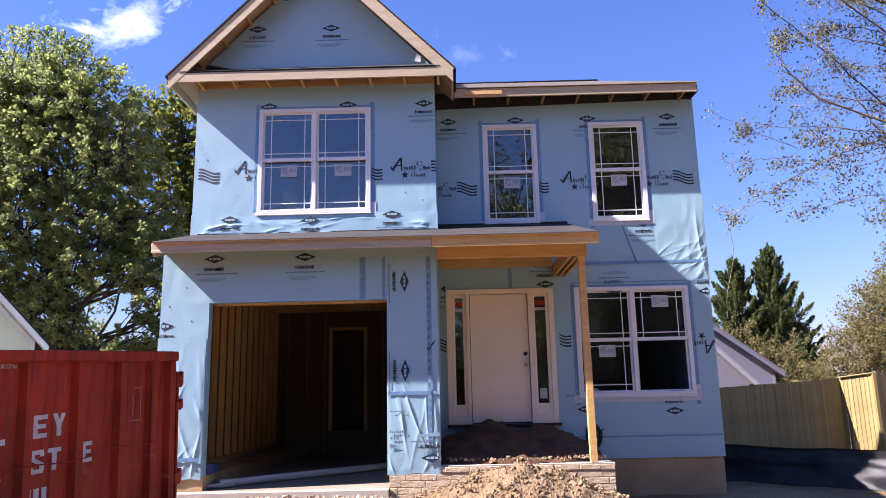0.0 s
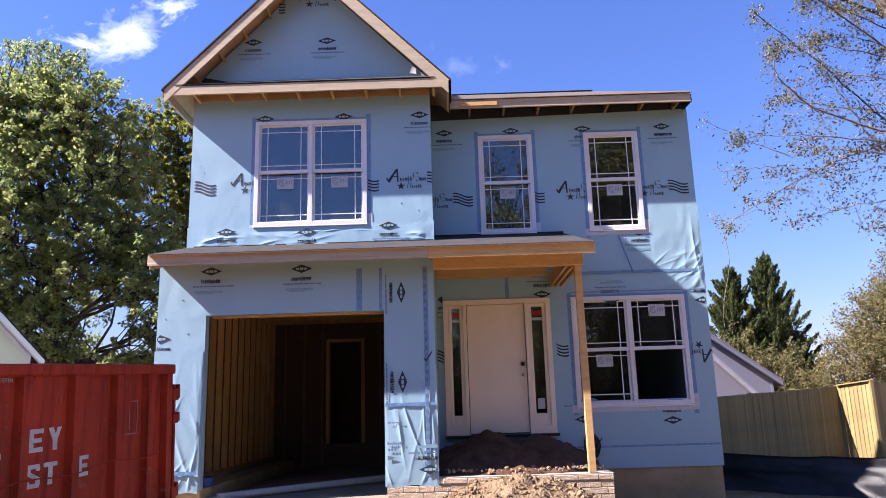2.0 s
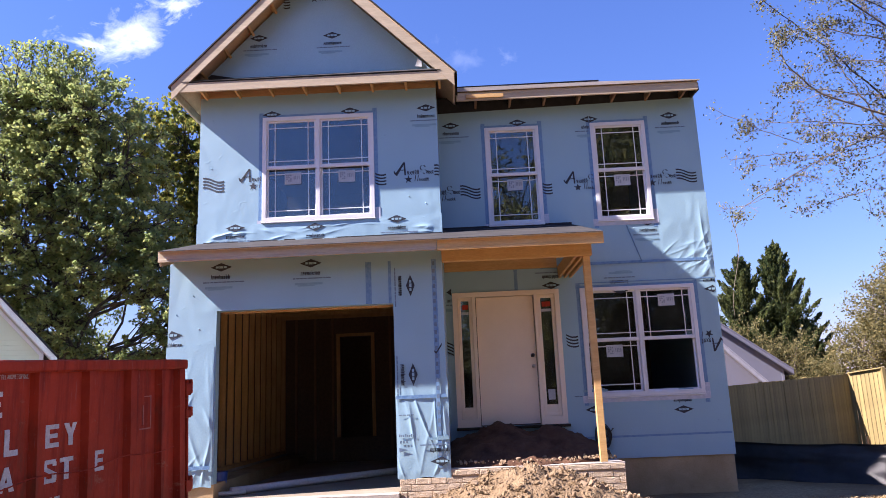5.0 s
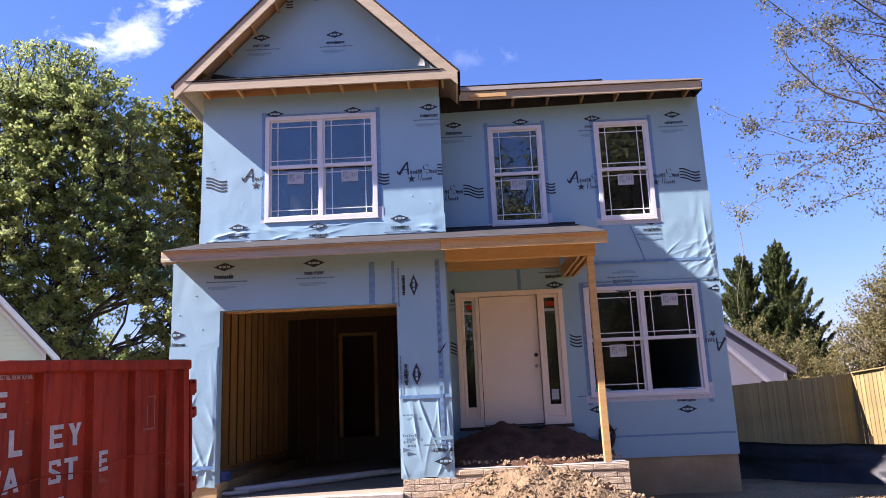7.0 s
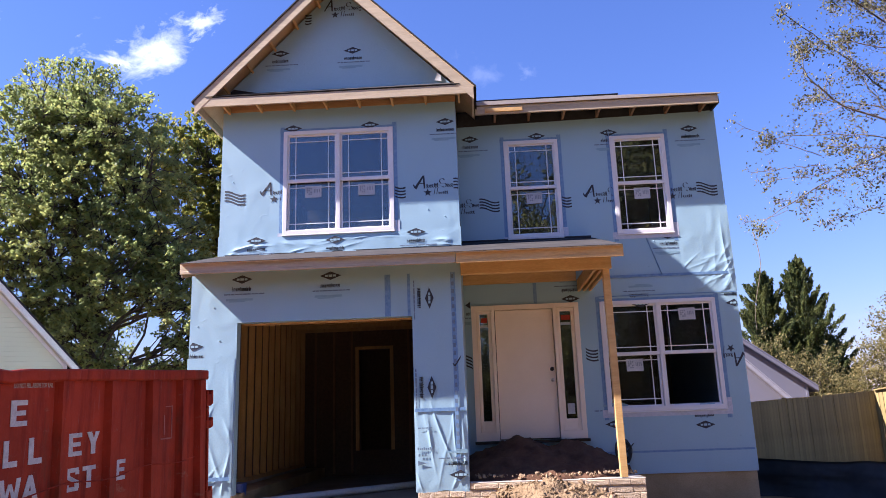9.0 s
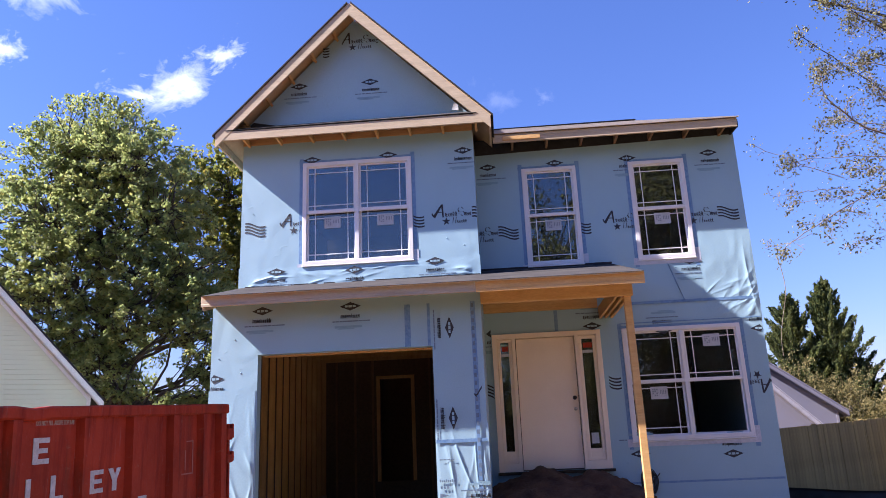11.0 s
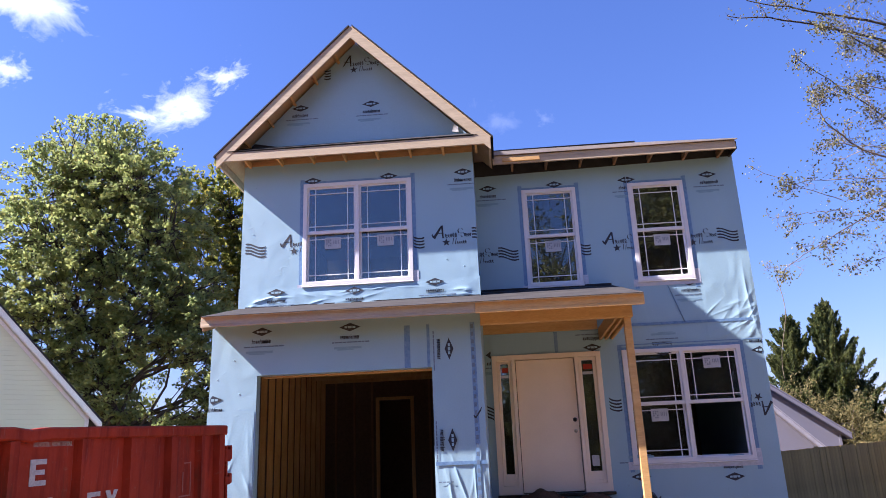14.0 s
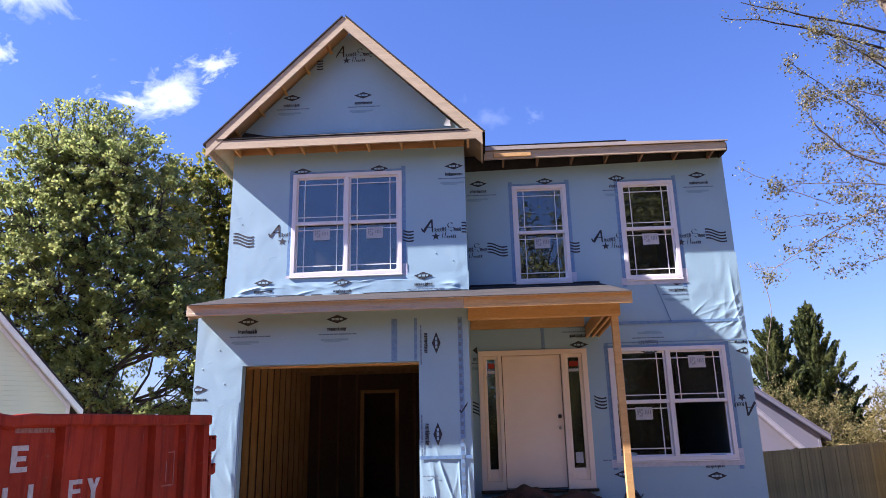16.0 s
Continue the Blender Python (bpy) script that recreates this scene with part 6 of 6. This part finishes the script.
def great_oak(name, label, base, top, lobes, depth, leaf_mat, trunk_r, seed, size=0.14, dense=9.0, limbs=()):
    """A broad crown: round lobes (x, z, radius) set with short twigs, each a tuft of flat leaves; the uppermost twigs stand upright."""
    rng = np.random.default_rng(seed)
    tree = thing(name, label, "tree", base)
    B = Vector(base)
    spine = crooked(B - Vector((0, 0, 0.2)), top, rng, 0.3, 12)
    lines = [(spine, trunk_r, 0.06)]
    for limb in limbs:
        lines.append(([Vector(p) for p in limb], trunk_r * 0.20, 0.03))
    pos, siz, dirs, face = [], [], [], []
    crest = max(z + r for x, z, r in lobes)
    for lx, lz, r in lobes:
        ly = base[1] + rng.uniform(-0.8, 0.8)
        k = min(12, max(3, int(12 * (lz - 1.2) / top[2])))
        limb = crooked(spine[k], (lx, ly, lz), rng, 0.25, 6)
        lines.append((limb, trunk_r * 0.22, 0.03))
        for _ in range(int(dense * 6.5 * r * r)):
            d = rng.normal(size=3)
            d /= np.linalg.norm(d)
            f = 0.35 + 0.72 * rng.random() ** 0.6
            f *= 1 + 0.22 * noise.noise(Vector(d * 2.4) + Vector((seed, lx, lz)))
            p = np.array((lx, ly, lz)) + d * np.array((r, r * depth, r)) * f
            high = max(0.0, (p[2] / crest - 0.84) * 6)
            out = np.array((d[0] * 0.8, d[1] * 0.8, d[2] * 0.45 + 0.3 + high)) + rng.normal(size=3) * 0.40
            out /= np.linalg.norm(out)
            L = rng.uniform(0.34, 0.68) * (1 + 0.9 * min(1.0, high))
            side = np.cross(out, (0.15, 0.1, 1.0))
            side /= np.linalg.norm(side) + 1e-6
            up = np.cross(side, out)
            n = int(rng.uniform(26, 56))
            t = rng.random((n, 1)) ** 0.8
            q = p + out * (t * L) + side * (rng.normal(size=(n, 1)) * 0.24 * L * (1.1 - 0.6 * t)) + up * (rng.normal(size=(n, 1)) * 0.11 * L)
            q[:, 2:] -= 0.20 * L * t * t
            pos.append(q)
            siz.append(size * rng.uniform(0.6, 1.3, n))
            dirs.append(np.repeat((out * 0.7)[None], n, 0))
            face.append(np.repeat((up * 0.7 + d * 0.55 + np.array((-0.35, -0.15, 0.45)))[None], n, 0))
            if rng.random() < 0.3:
                lines.append((crooked(limb[int(rng.integers(3, 7))], p, rng, 0.15, 4), 0.03, 0.012))
            lines.append((crooked(p, p + out * L * 0.9 + np.array((0, 0, -0.18 * L)), rng, 0.03, 2), 0.012, 0.005))
    trunk = new("trunk", limbs_mesh("trunk", lines, BARK))
    crown = new("crown", leaf_mesh("crown", np.concatenate(pos), np.concatenate(siz), rng, leaf_mat, 0.1, 0.72, np.concatenate(dirs), np.concatenate(face)))
    for o in (trunk, crown):
        o.parent = tree
        o.matrix_parent_inverse = Matrix.Translation(B).inverted()
    tagged(crown, kind="stuff")
    return tree


great_oak("oak_tree", "tall spreading oak in green and yellowing leaf", (-13.8, 14.5, 0), (-15.9, 14.5, 13.6), [
    (-16.3, 13.7, 1.5), (-14.5, 13.5, 1.4), (-17.6, 12.9, 1.5), (-15.5, 12.4, 1.9), (-13.1, 12.6, 1.4), (-18.6, 11.2, 1.25), (-16.8, 10.6, 1.8), (-14.6, 10.3, 1.9), (-12.2, 10.9, 1.5),
    (-18.2, 8.9, 1.6), (-15.9, 8.5, 1.7), (-13.8, 8.5, 1.6), (-11.8, 8.6, 1.4), (-19.8, 8.0, 1.6), (-17.1, 7.0, 1.6), (-15.2, 6.6, 1.3), (-12.6, 7.3, 1.05), (-10.9, 7.0, 1.2),
    (-9.9, 5.3, 0.9), (-17.6, 5.3, 1.7), (-16.0, 4.8, 1.3), (-14.5, 5.0, 0.8), (-12.1, 3.3, 0.8), (-10.2, 3.9, 0.9), (-15.0, 3.5, 0.9), (-10.6, 5.9, 0.9), (-11.9, 6.6, 0.8), (-13.4, 6.4, 0.8), (-13.9, 4.2, 0.6), (-10.9, 4.7, 0.6), (-10.2, 5.0, 0.8), (-11.3, 6.1, 0.7), (-12.9, 6.9, 0.8), (-14.6, 6.0, 0.8)], 1.15, LEAF_OAK, 0.34, 11,
    limbs=[((-13.95, 14.5, 3.2), (-13.6, 14.5, 4.6), (-13.0, 14.5, 5.6), (-11.6, 14.6, 6.3), (-10.6, 14.7, 7.2)), ((-13.9, 14.6, 2.6), (-12.9, 14.6, 3.7), (-12.2, 14.6, 4.9), (-12.0, 14.6, 6.2))])
great_oak("oak_tree", "broad tree with golden-green turning leaves behind the house", (-11.2, 20.5, 0), (-12.0, 20.5, 13.0), [
    (-14.4, 13.6, 1.9), (-12.2, 13.9, 1.9), (-10.2, 13.2, 1.8), (-13.0, 10.6, 2.2), (-10.4, 10.6, 2.1), (-8.4, 11.2, 1.8), (-9.4, 8.4, 1.9), (-7.6, 8.4, 1.8), (-8.2, 5.6, 1.7)], 1.1, LEAF_GOLD, 0.33, 23, size=0.19, dense=6.5)
broadleaf("shrub", "dense undergrowth of dark green shrubs below tall trees", (-13.5, 17.0, 0), [((-16.6, 17, 4.3), (2.0, 1.2, 1.8)), ((-17, 17, 2.1), (2.6, 1.5, 2.6)), ((-13.4, 17.4, 2.1), (2.6, 1.5, 1.9)), ((-10.2, 17.2, 1.9), (2.8, 1.6, 2.0)), ((-19.5, 17.6, 3.8), (1.8, 1.5, 2.2)), ((-11.9, 17.2, 2.9), (1.8, 1.0, 1.25)), ((-9.9, 17.2, 4.4), (1.0, 1.0, 1.8)), ((-14.7, 17.2, 4.6), (1.0, 1.0, 2.0))], 56000, 0.17, LEAF_OAK, BARK, 0.1, 31, clump=0.35)


def cedar(base, height, radius, seed):
    rng = np.random.default_rng(seed)
    tree = thing("cedar_tree", "dark pointed evergreen cedar beyond the fence", "tree", base, group="cedars")
    B = Vector(base)
    lines = [(crooked(B, B + Vector((0, 0, height)), rng, 0.1, 6), 0.2, 0.02)]
    centres, sizes = [], []
    n = int(height * 20)
    dirs = []
    for i in range(n):
        f = (i + rng.random()) / n
        z = height * (0.03 + 0.90 * f)
        reach = radius * (1 - f) ** 0.75 * rng.uniform(0.55, 1.08) + 0.12
        a = rng.uniform(0, 6.283)
        foot = np.array(B + Vector((0, 0, z)))
        tip = foot + np.array((math.cos(a) * reach, math.sin(a) * reach, reach * rng.uniform(0.3, 0.75) + 0.45))
        bend = foot * 0.45 + tip * 0.55 - np.array((0, 0, 0.16 * reach + 0.1))
        lines.append(([foot, bend, tip], 0.025, 0.008))
        k = int(120 + 150 * reach)
        t = rng.random((k, 1)) ** 0.75
        mid = foot * (1 - t) ** 2 + 2 * bend * t * (1 - t) + tip * t ** 2
        d = (tip - bend) / np.linalg.norm(tip - bend)
        spread = (0.025 + 0.15 * (1 - t)) * (0.6 + 0.25 * reach)
        centres.append(mid + rng.normal(size=(k, 3)) * spread)
        sizes.append(rng.uniform(0.11, 0.26, k))
        dirs.append(np.repeat(d[None] * 1.0, k, 0))
    # leader
    k = 160
    t = rng.random((k, 1))
    centres.append(np.array(B) + np.array((0, 0, 1.0)) * (height * (0.86 + 0.15 * t)) + rng.normal(size=(k, 3)) * 0.14 * (1.05 - t))
    sizes.append(rng.uniform(0.08, 0.16, k))
    dirs.append(np.repeat(np.array((0, 0, 1.2))[None], k, 0))
    for nm, me in (("trunk", limbs_mesh("trunk", lines, BARK)), ("crown", leaf_mesh("crown", np.concatenate(centres), np.concatenate(sizes), rng, LEAF_CEDAR, 0.0, 0.28, np.concatenate(dirs)))):
        o = new(nm, me)
        o.parent = tree
        o.matrix_parent_inverse = Matrix.Translation(B).inverted()
        if nm == "crown":
            tagged(o, kind="stuff")


cedar((13.1, 22.0, 0), 7.7, 2.5, 1)
cedar((14.8, 22.0, 0), 8.3, 2.6, 2)
cedar((16.1, 22.8, 0), 4.5, 1.9, 3)
broadleaf("thicket", "thin brownish autumn trees beyond the fence", (19.5, 18.0, 0), [((16.5, 18, 2.9), (1.4, 1.4, 1.3)), ((17.7, 18, 4.2), (1.5, 1.6, 1.7)), ((19.4, 18, 5.6), (1.8, 1.8, 2.0)), ((15.2, 18.4, 1.7), (1.5, 1.2, 1.0)), ((21.8, 18, 6.0), (2.2, 2.0, 2.6)), ((20.0, 17.6, 2.8), (2.8, 1.4, 1.8))], 105000, 0.115, LEAF_DRY, BARK_GREY, 0.14, 41, clump=0.40, hollow=0.2)
broadleaf("shrub", "brown and green shrubs beside the neighbouring house", (12.9, 20.0, 0), [((12.0, 20.2, 3.0), (1.5, 0.9, 1.5)), ((13.9, 19.6, 2.3), (1.6, 1.0, 1.6))], 11000, 0.11, LEAF_DRY, BARK_GREY, 0.08, 43, clump=0.35, hollow=0.2)
# woods across the street
for k, (x, y, hgt, mat) in enumerate(((3.2, -24, 14.5, LEAF_WOODS), (9.5, -25, 20.0, LEAF_WOODS), (16, -26, 18.0, LEAF_WOODS), (-7, -40, 8.0, LEAF_WOODS), (-20, -42, 9.0, LEAF_WOODS), (25, -22, 14.0, LEAF_WOODS))):
    r = 4.2 if hgt > 10 else 5.0
    broadleaf("oak_tree", "broad leafy tree across the street", (x, y, -0.2), [((x, y, hgt * 0.74), (r * 0.85, r, hgt * 0.26)), ((x - 1.5, y + 0.5, hgt * 0.5), (r * 0.9, r, hgt * 0.26)), ((x + 1.8, y, hgt * 0.36), (r, r, hgt * 0.24))], 16000 if x == 3.2 else 36000, 0.24 if x == 3.2 else 0.3, mat, BARK, 0.3, 60 + k, hollow=0.2)
for k in range(7):
    x = -18 + k * 6.5
    broadleaf("hedge", "tall dense hedge across the street", (x, -27.5, -0.2), [((x, -27.5, 2.6), (4.0, 1.6, 3.4)), ((x + 2.5, -28.2, 3.4), (3.2, 1.4, 3.4))], 20000, 0.26, LEAF_WOODS, BARK, 0.15, 80 + k, hollow=0.1)


def overhanging_tree():
    """Thin-leaved branches reaching over from a trunk beside the lot."""
    rng = np.random.default_rng(7)
    tree = thing("street_tree", "nearly bare tree with thin pale twigs and sparse yellow-green leaves", "tree", (8.9, -1.6, 0.1))
    B = Vector((8.9, -1.6, 0.1))
    fork = Vector((8.0, -1.6, 4.6))
    lines = [(crooked(B - Vector((0, 0, 0.2)), fork, rng, 0.12, 7), 0.21, 0.14), (crooked(fork, (6.15, -1.65, 8.5), rng, 0.06, 7), 0.11, 0.05), (crooked(fork, (9.2, -1.0, 10.5), rng, 0.2, 7), 0.12, 0.04)]
    centres, sizes = [], []
    dark = []
    def leafy(p, count, spread):
        centres.append(np.array(p) + rng.normal(size=(count, 3)) * spread)
        sizes.append(rng.uniform(0.026, 0.056, count))
    def twig(a, way, L, r, level, lush):
        b = Vector(a) + way * L
        steps = 4
        pts = [Vector(a).lerp(b, i / steps) + Vector(rng.normal(size=3)) * L * 0.05 * (i > 0) + Vector((0, 0, -0.10 * L * (i / steps) ** 2)) for i in range(steps + 1)]
        lines.append((pts, r, max(0.0022, r * 0.4)))
        for i in range(1, steps + 1):
            if level < 2 and rng.random() < 0.75:
                d = (pts[i] - pts[i - 1]).normalized()
                twig(pts[i], (d * rng.uniform(0.3, 0.9) + Vector(rng.normal(size=3)) * 0.55).normalized(), L * rng.uniform(0.3, 0.6), max(0.0026, r * 0.6), level + 1, lush)
            if rng.random() < (0.50, 0.68)[level > 1] * lush:
                leafy(pts[i], int(rng.integers(2, 6)), 0.062)
    def bough(x0, z0, x1, z1, x2, z2, r, lush, bark=None):
        """A limb bent through three points in the x-z plane, set with twigs."""
        y, drift = -1.6 + rng.normal() * 0.15, rng.normal() * 0.3
        n = 14
        pts = []
        for i in range(n + 1):
            t = i / n
            u, v, w = 2 * (t - 0.5) * (t - 1), 4 * t * (1 - t), 2 * t * (t - 0.5)
            pts.append(Vector((u * x0 + v * x1 + w * x2, y + drift * t, u * z0 + v * z1 + w * z2)) + Vector(rng.normal(size=3)) * 0.012)
        (lines if bark is None else bark).append((pts, r, max(0.003, r * 0.25)))
        for i in range(1, n + 1):
            d = (pts[i] - pts[i - 1]).normalized()
            for _ in range(2):
                if rng.random() < 0.55 * min(1.0, lush + 0.3):
                    twig(pts[i], (d * rng.uniform(0.2, 0.8) + Vector((rng.normal() * 0.4, rng.normal() * 0.6, rng.normal() * 0.6))).normalized(), rng.uniform(0.16, 0.50) * min(1.0, r / 0.011) * (1.15 - 0.75 * i / n), max(0.003, min(0.007, r * 0.4)), 1, lush)
            if rng.random() < 0.3 * lush:
                leafy(pts[i], int(rng.integers(2, 5)), 0.062)
    bough(7.4, 7.15, 5.70, 7.86, 4.21, 8.33, 0.026, 1.4, dark)
    bough(7.4, 6.90, 5.42, 7.77, 3.90, 8.08, 0.026, 0.5, dark)
    bough(7.2, 5.70, 5.74, 7.06, 5.07, 7.50, 0.016, 1.5, dark)
    bough(7.1, 4.90, 5.62, 6.41, 4.74, 7.23, 0.016, 1.2, dark)
    bough(6.3, 4.95, 5.83, 6.11, 5.76, 6.95, 0.014, 0.8)
    bough(7.2, 4.95, 5.25, 5.56, 4.66, 6.25, 0.020, 0.8)
    bough(7.2, 4.80, 5.77, 4.92, 4.90, 4.97, 0.012, 1.6)
    bough(7.2, 5.40, 5.12, 4.62, 4.02, 3.93, 0.018, 1.6)
    bough(5.0, 4.95, 4.30, 5.21, 3.72, 5.50, 0.006, 0.2)
    bough(4.9, 4.80, 4.26, 4.71, 3.84, 4.69, 0.006, 0.2)
    bough(4.4, 4.15, 3.96, 4.05, 3.85, 4.18, 0.005, 0.12)
    bough(7.6, 4.25, 6.40, 4.30, 5.22, 4.08, 0.012, 0.9)
    bough(7.2, 4.10, 6.30, 3.95, 5.75, 3.70, 0.009, 0.9)
    bough(7.2, 6.15, 5.55, 6.55, 4.75, 6.45, 0.012, 1.5)
    bough(7.0, 5.00, 5.20, 5.25, 4.25, 5.22, 0.012, 1.7)
    bough(7.6, 7.60, 6.40, 8.40, 5.50, 8.70, 0.020, 2.2, dark)
    bough(7.4, 6.50, 6.20, 7.25, 5.50, 7.45, 0.012, 2.0, dark)
    bough(7.6, 6.90, 6.60, 7.90, 5.80, 8.15, 0.014, 2.2, dark)
    bough(7.6, 8.10, 6.80, 8.60, 5.95, 8.75, 0.014, 2.2, dark)
    bough(7.6, 7.30, 6.70, 7.45, 5.90, 7.75, 0.012, 2.2, dark)
    bough(7.5, 6.10, 6.50, 6.75, 5.70, 6.85, 0.012, 1.6, dark)
    bough(7.4, 5.60, 6.40, 6.05, 5.50, 6.15, 0.012, 1.0)
    bough(7.4, 4.60, 6.40, 4.75, 5.40, 4.45, 0.012, 1.0)
    bough(7.0, 5.55, 5.60, 5.85, 5.00, 5.95, 0.010, 0.8)
    bough(6.9, 5.15, 5.60, 4.85, 4.45, 4.75, 0.010, 1.6)
    # one long thin twig hanging down
    drop = [Vector((3.91 + 0.05 * math.sin(i * 0.5) - 0.012 * max(0, i - 4), -1.6, 3.89 - 0.125 * i)) for i in range(12)]
    lines.append((drop, 0.006, 0.003))
    leafy(drop[1], 6, 0.04)
    for nm, me in (("trunk", limbs_mesh("trunk", lines, BARK_GREY)), ("branch", limbs_mesh("branch", dark, BARK)), ("crown", leaf_mesh("crown", np.concatenate(centres), np.concatenate(sizes), rng, LEAF_THIN, 0.5, 0.55))):
        o = new(nm, me)
        o.parent = tree
        o.matrix_parent_inverse = Matrix.Translation(B).inverted()
        if nm == "crown":
            tagged(o, kind="stuff")


overhanging_tree()

# ---- clouds, far off ----
def cloud_material(name, dense):
    m = bpy.data.materials.new(name)
    m.use_nodes = True
    nt = m.node_tree
    nt.nodes.remove(nt.nodes["Principled BSDF"])
    co = nt.nodes.new("ShaderNodeTexCoord")
    n = nt.nodes.new("ShaderNodeTexNoise")
    info = nt.nodes.new("ShaderNodeObjectInfo")
    n.noise_dimensions = "4D"
    n.inputs["Scale"].default_value, n.inputs["Detail"].default_value, n.inputs["Roughness"].default_value = 3.2, 9, 0.62
    n.inputs["Distortion"].default_value = 0.5
    nt.links.new(co.outputs["Generated"], n.inputs["Vector"])
    nt.links.new(info.outputs["Random"], n.inputs["W"])
    g = nt.nodes.new("ShaderNodeTexGradient")
    g.gradient_type = "QUADRATIC_SPHERE"
    mp = nt.nodes.new("ShaderNodeMapping")
    mp.inputs["Location"].default_value = (-1.0, -1.0, 0)
    mp.inputs["Scale"].default_value = (2, 2, 0)
    nt.links.new(co.outputs["Generated"], mp.inputs["Vector"])
    nt.links.new(mp.outputs["Vector"], g.inputs["Vector"])
    add = nt.nodes.new("ShaderNodeMath")
    add.operation = "MULTIPLY_ADD"
    nt.links.new(g.outputs["Fac"], add.inputs[0])
    add.inputs[1].default_value = 0.42
    nt.links.new(n.outputs["Fac"], add.inputs[2])
    r = nt.nodes.new("ShaderNodeValToRGB")
    r.color_ramp.elements[0].position, r.color_ramp.elements[1].position = 0.60, 0.87
    r.color_ramp.elements[1].color = (dense, dense, dense, 1)
    nt.links.new(add.outputs["Value"], r.inputs["Fac"])
    tr = nt.nodes.new("ShaderNodeBsdfTransparent")
    em = nt.nodes.new("ShaderNodeEmission")
    em.inputs["Color"].default_value, em.inputs["Strength"].default_value = (0.93, 0.96, 1.0, 1), CLOUD_GLOW
    mx = nt.nodes.new("ShaderNodeMixShader")
    nt.links.new(r.outputs["Color"], mx.inputs[0])
    nt.links.new(tr.outputs["BSDF"], mx.inputs[1])
    nt.links.new(em.outputs["Emission"], mx.inputs[2])
    nt.links.new(mx.outputs["Shader"], nt.nodes["Material Output"].inputs["Surface"])
    return m


CLOUD_GLOW = 0.48
CLOUD, HAZE = cloud_material("cloud", 1.0), cloud_material("thin_cloud", 0.10)
for (dx, dy, dz), w, h, lean in (((-0.372, 0.803, 0.464), 165, 95, 35), ((-0.326, 0.804, 0.497), 85, 50, 35), ((-0.424, 0.790, 0.443), 100, 50, 0), ((-0.515, 0.672, 0.534), 210, 130, 10),
                                 ((0.022, 0.893, 0.449), 70, 60, 0), ((0.083, 0.890, 0.448), 36, 32, 0), ((-0.544, 0.699, 0.464), 70, 60, 20), ((0.50, 0.84, 0.10), 260, 60, 0), ((-0.05, 0.885, 0.462), 60, 30, 20)):
    d = Vector((dx, dy, dz)).normalized()
    me = bpy.data.meshes.new("cloud")
    w, h = w * 1.32, h * 1.32
    me.from_pydata([(-w / 2, -h / 2, 0), (w / 2, -h / 2, 0), (w / 2, h / 2, 0), (-w / 2, h / 2, 0)], [], [(0, 1, 2, 3)])
    me.materials.append(HAZE if dx > -0.1 else CLOUD)
    ob = tagged(new("cloud", me), "small ragged white cloud in a clear sky", "cloud", "clouds", "structure")
    ob.matrix_world = Matrix.Translation(d * 1100) @ d.to_track_quat("Z", "Y").to_matrix().to_4x4() @ Matrix.Rotation(radians(-lean), 4, "Z")
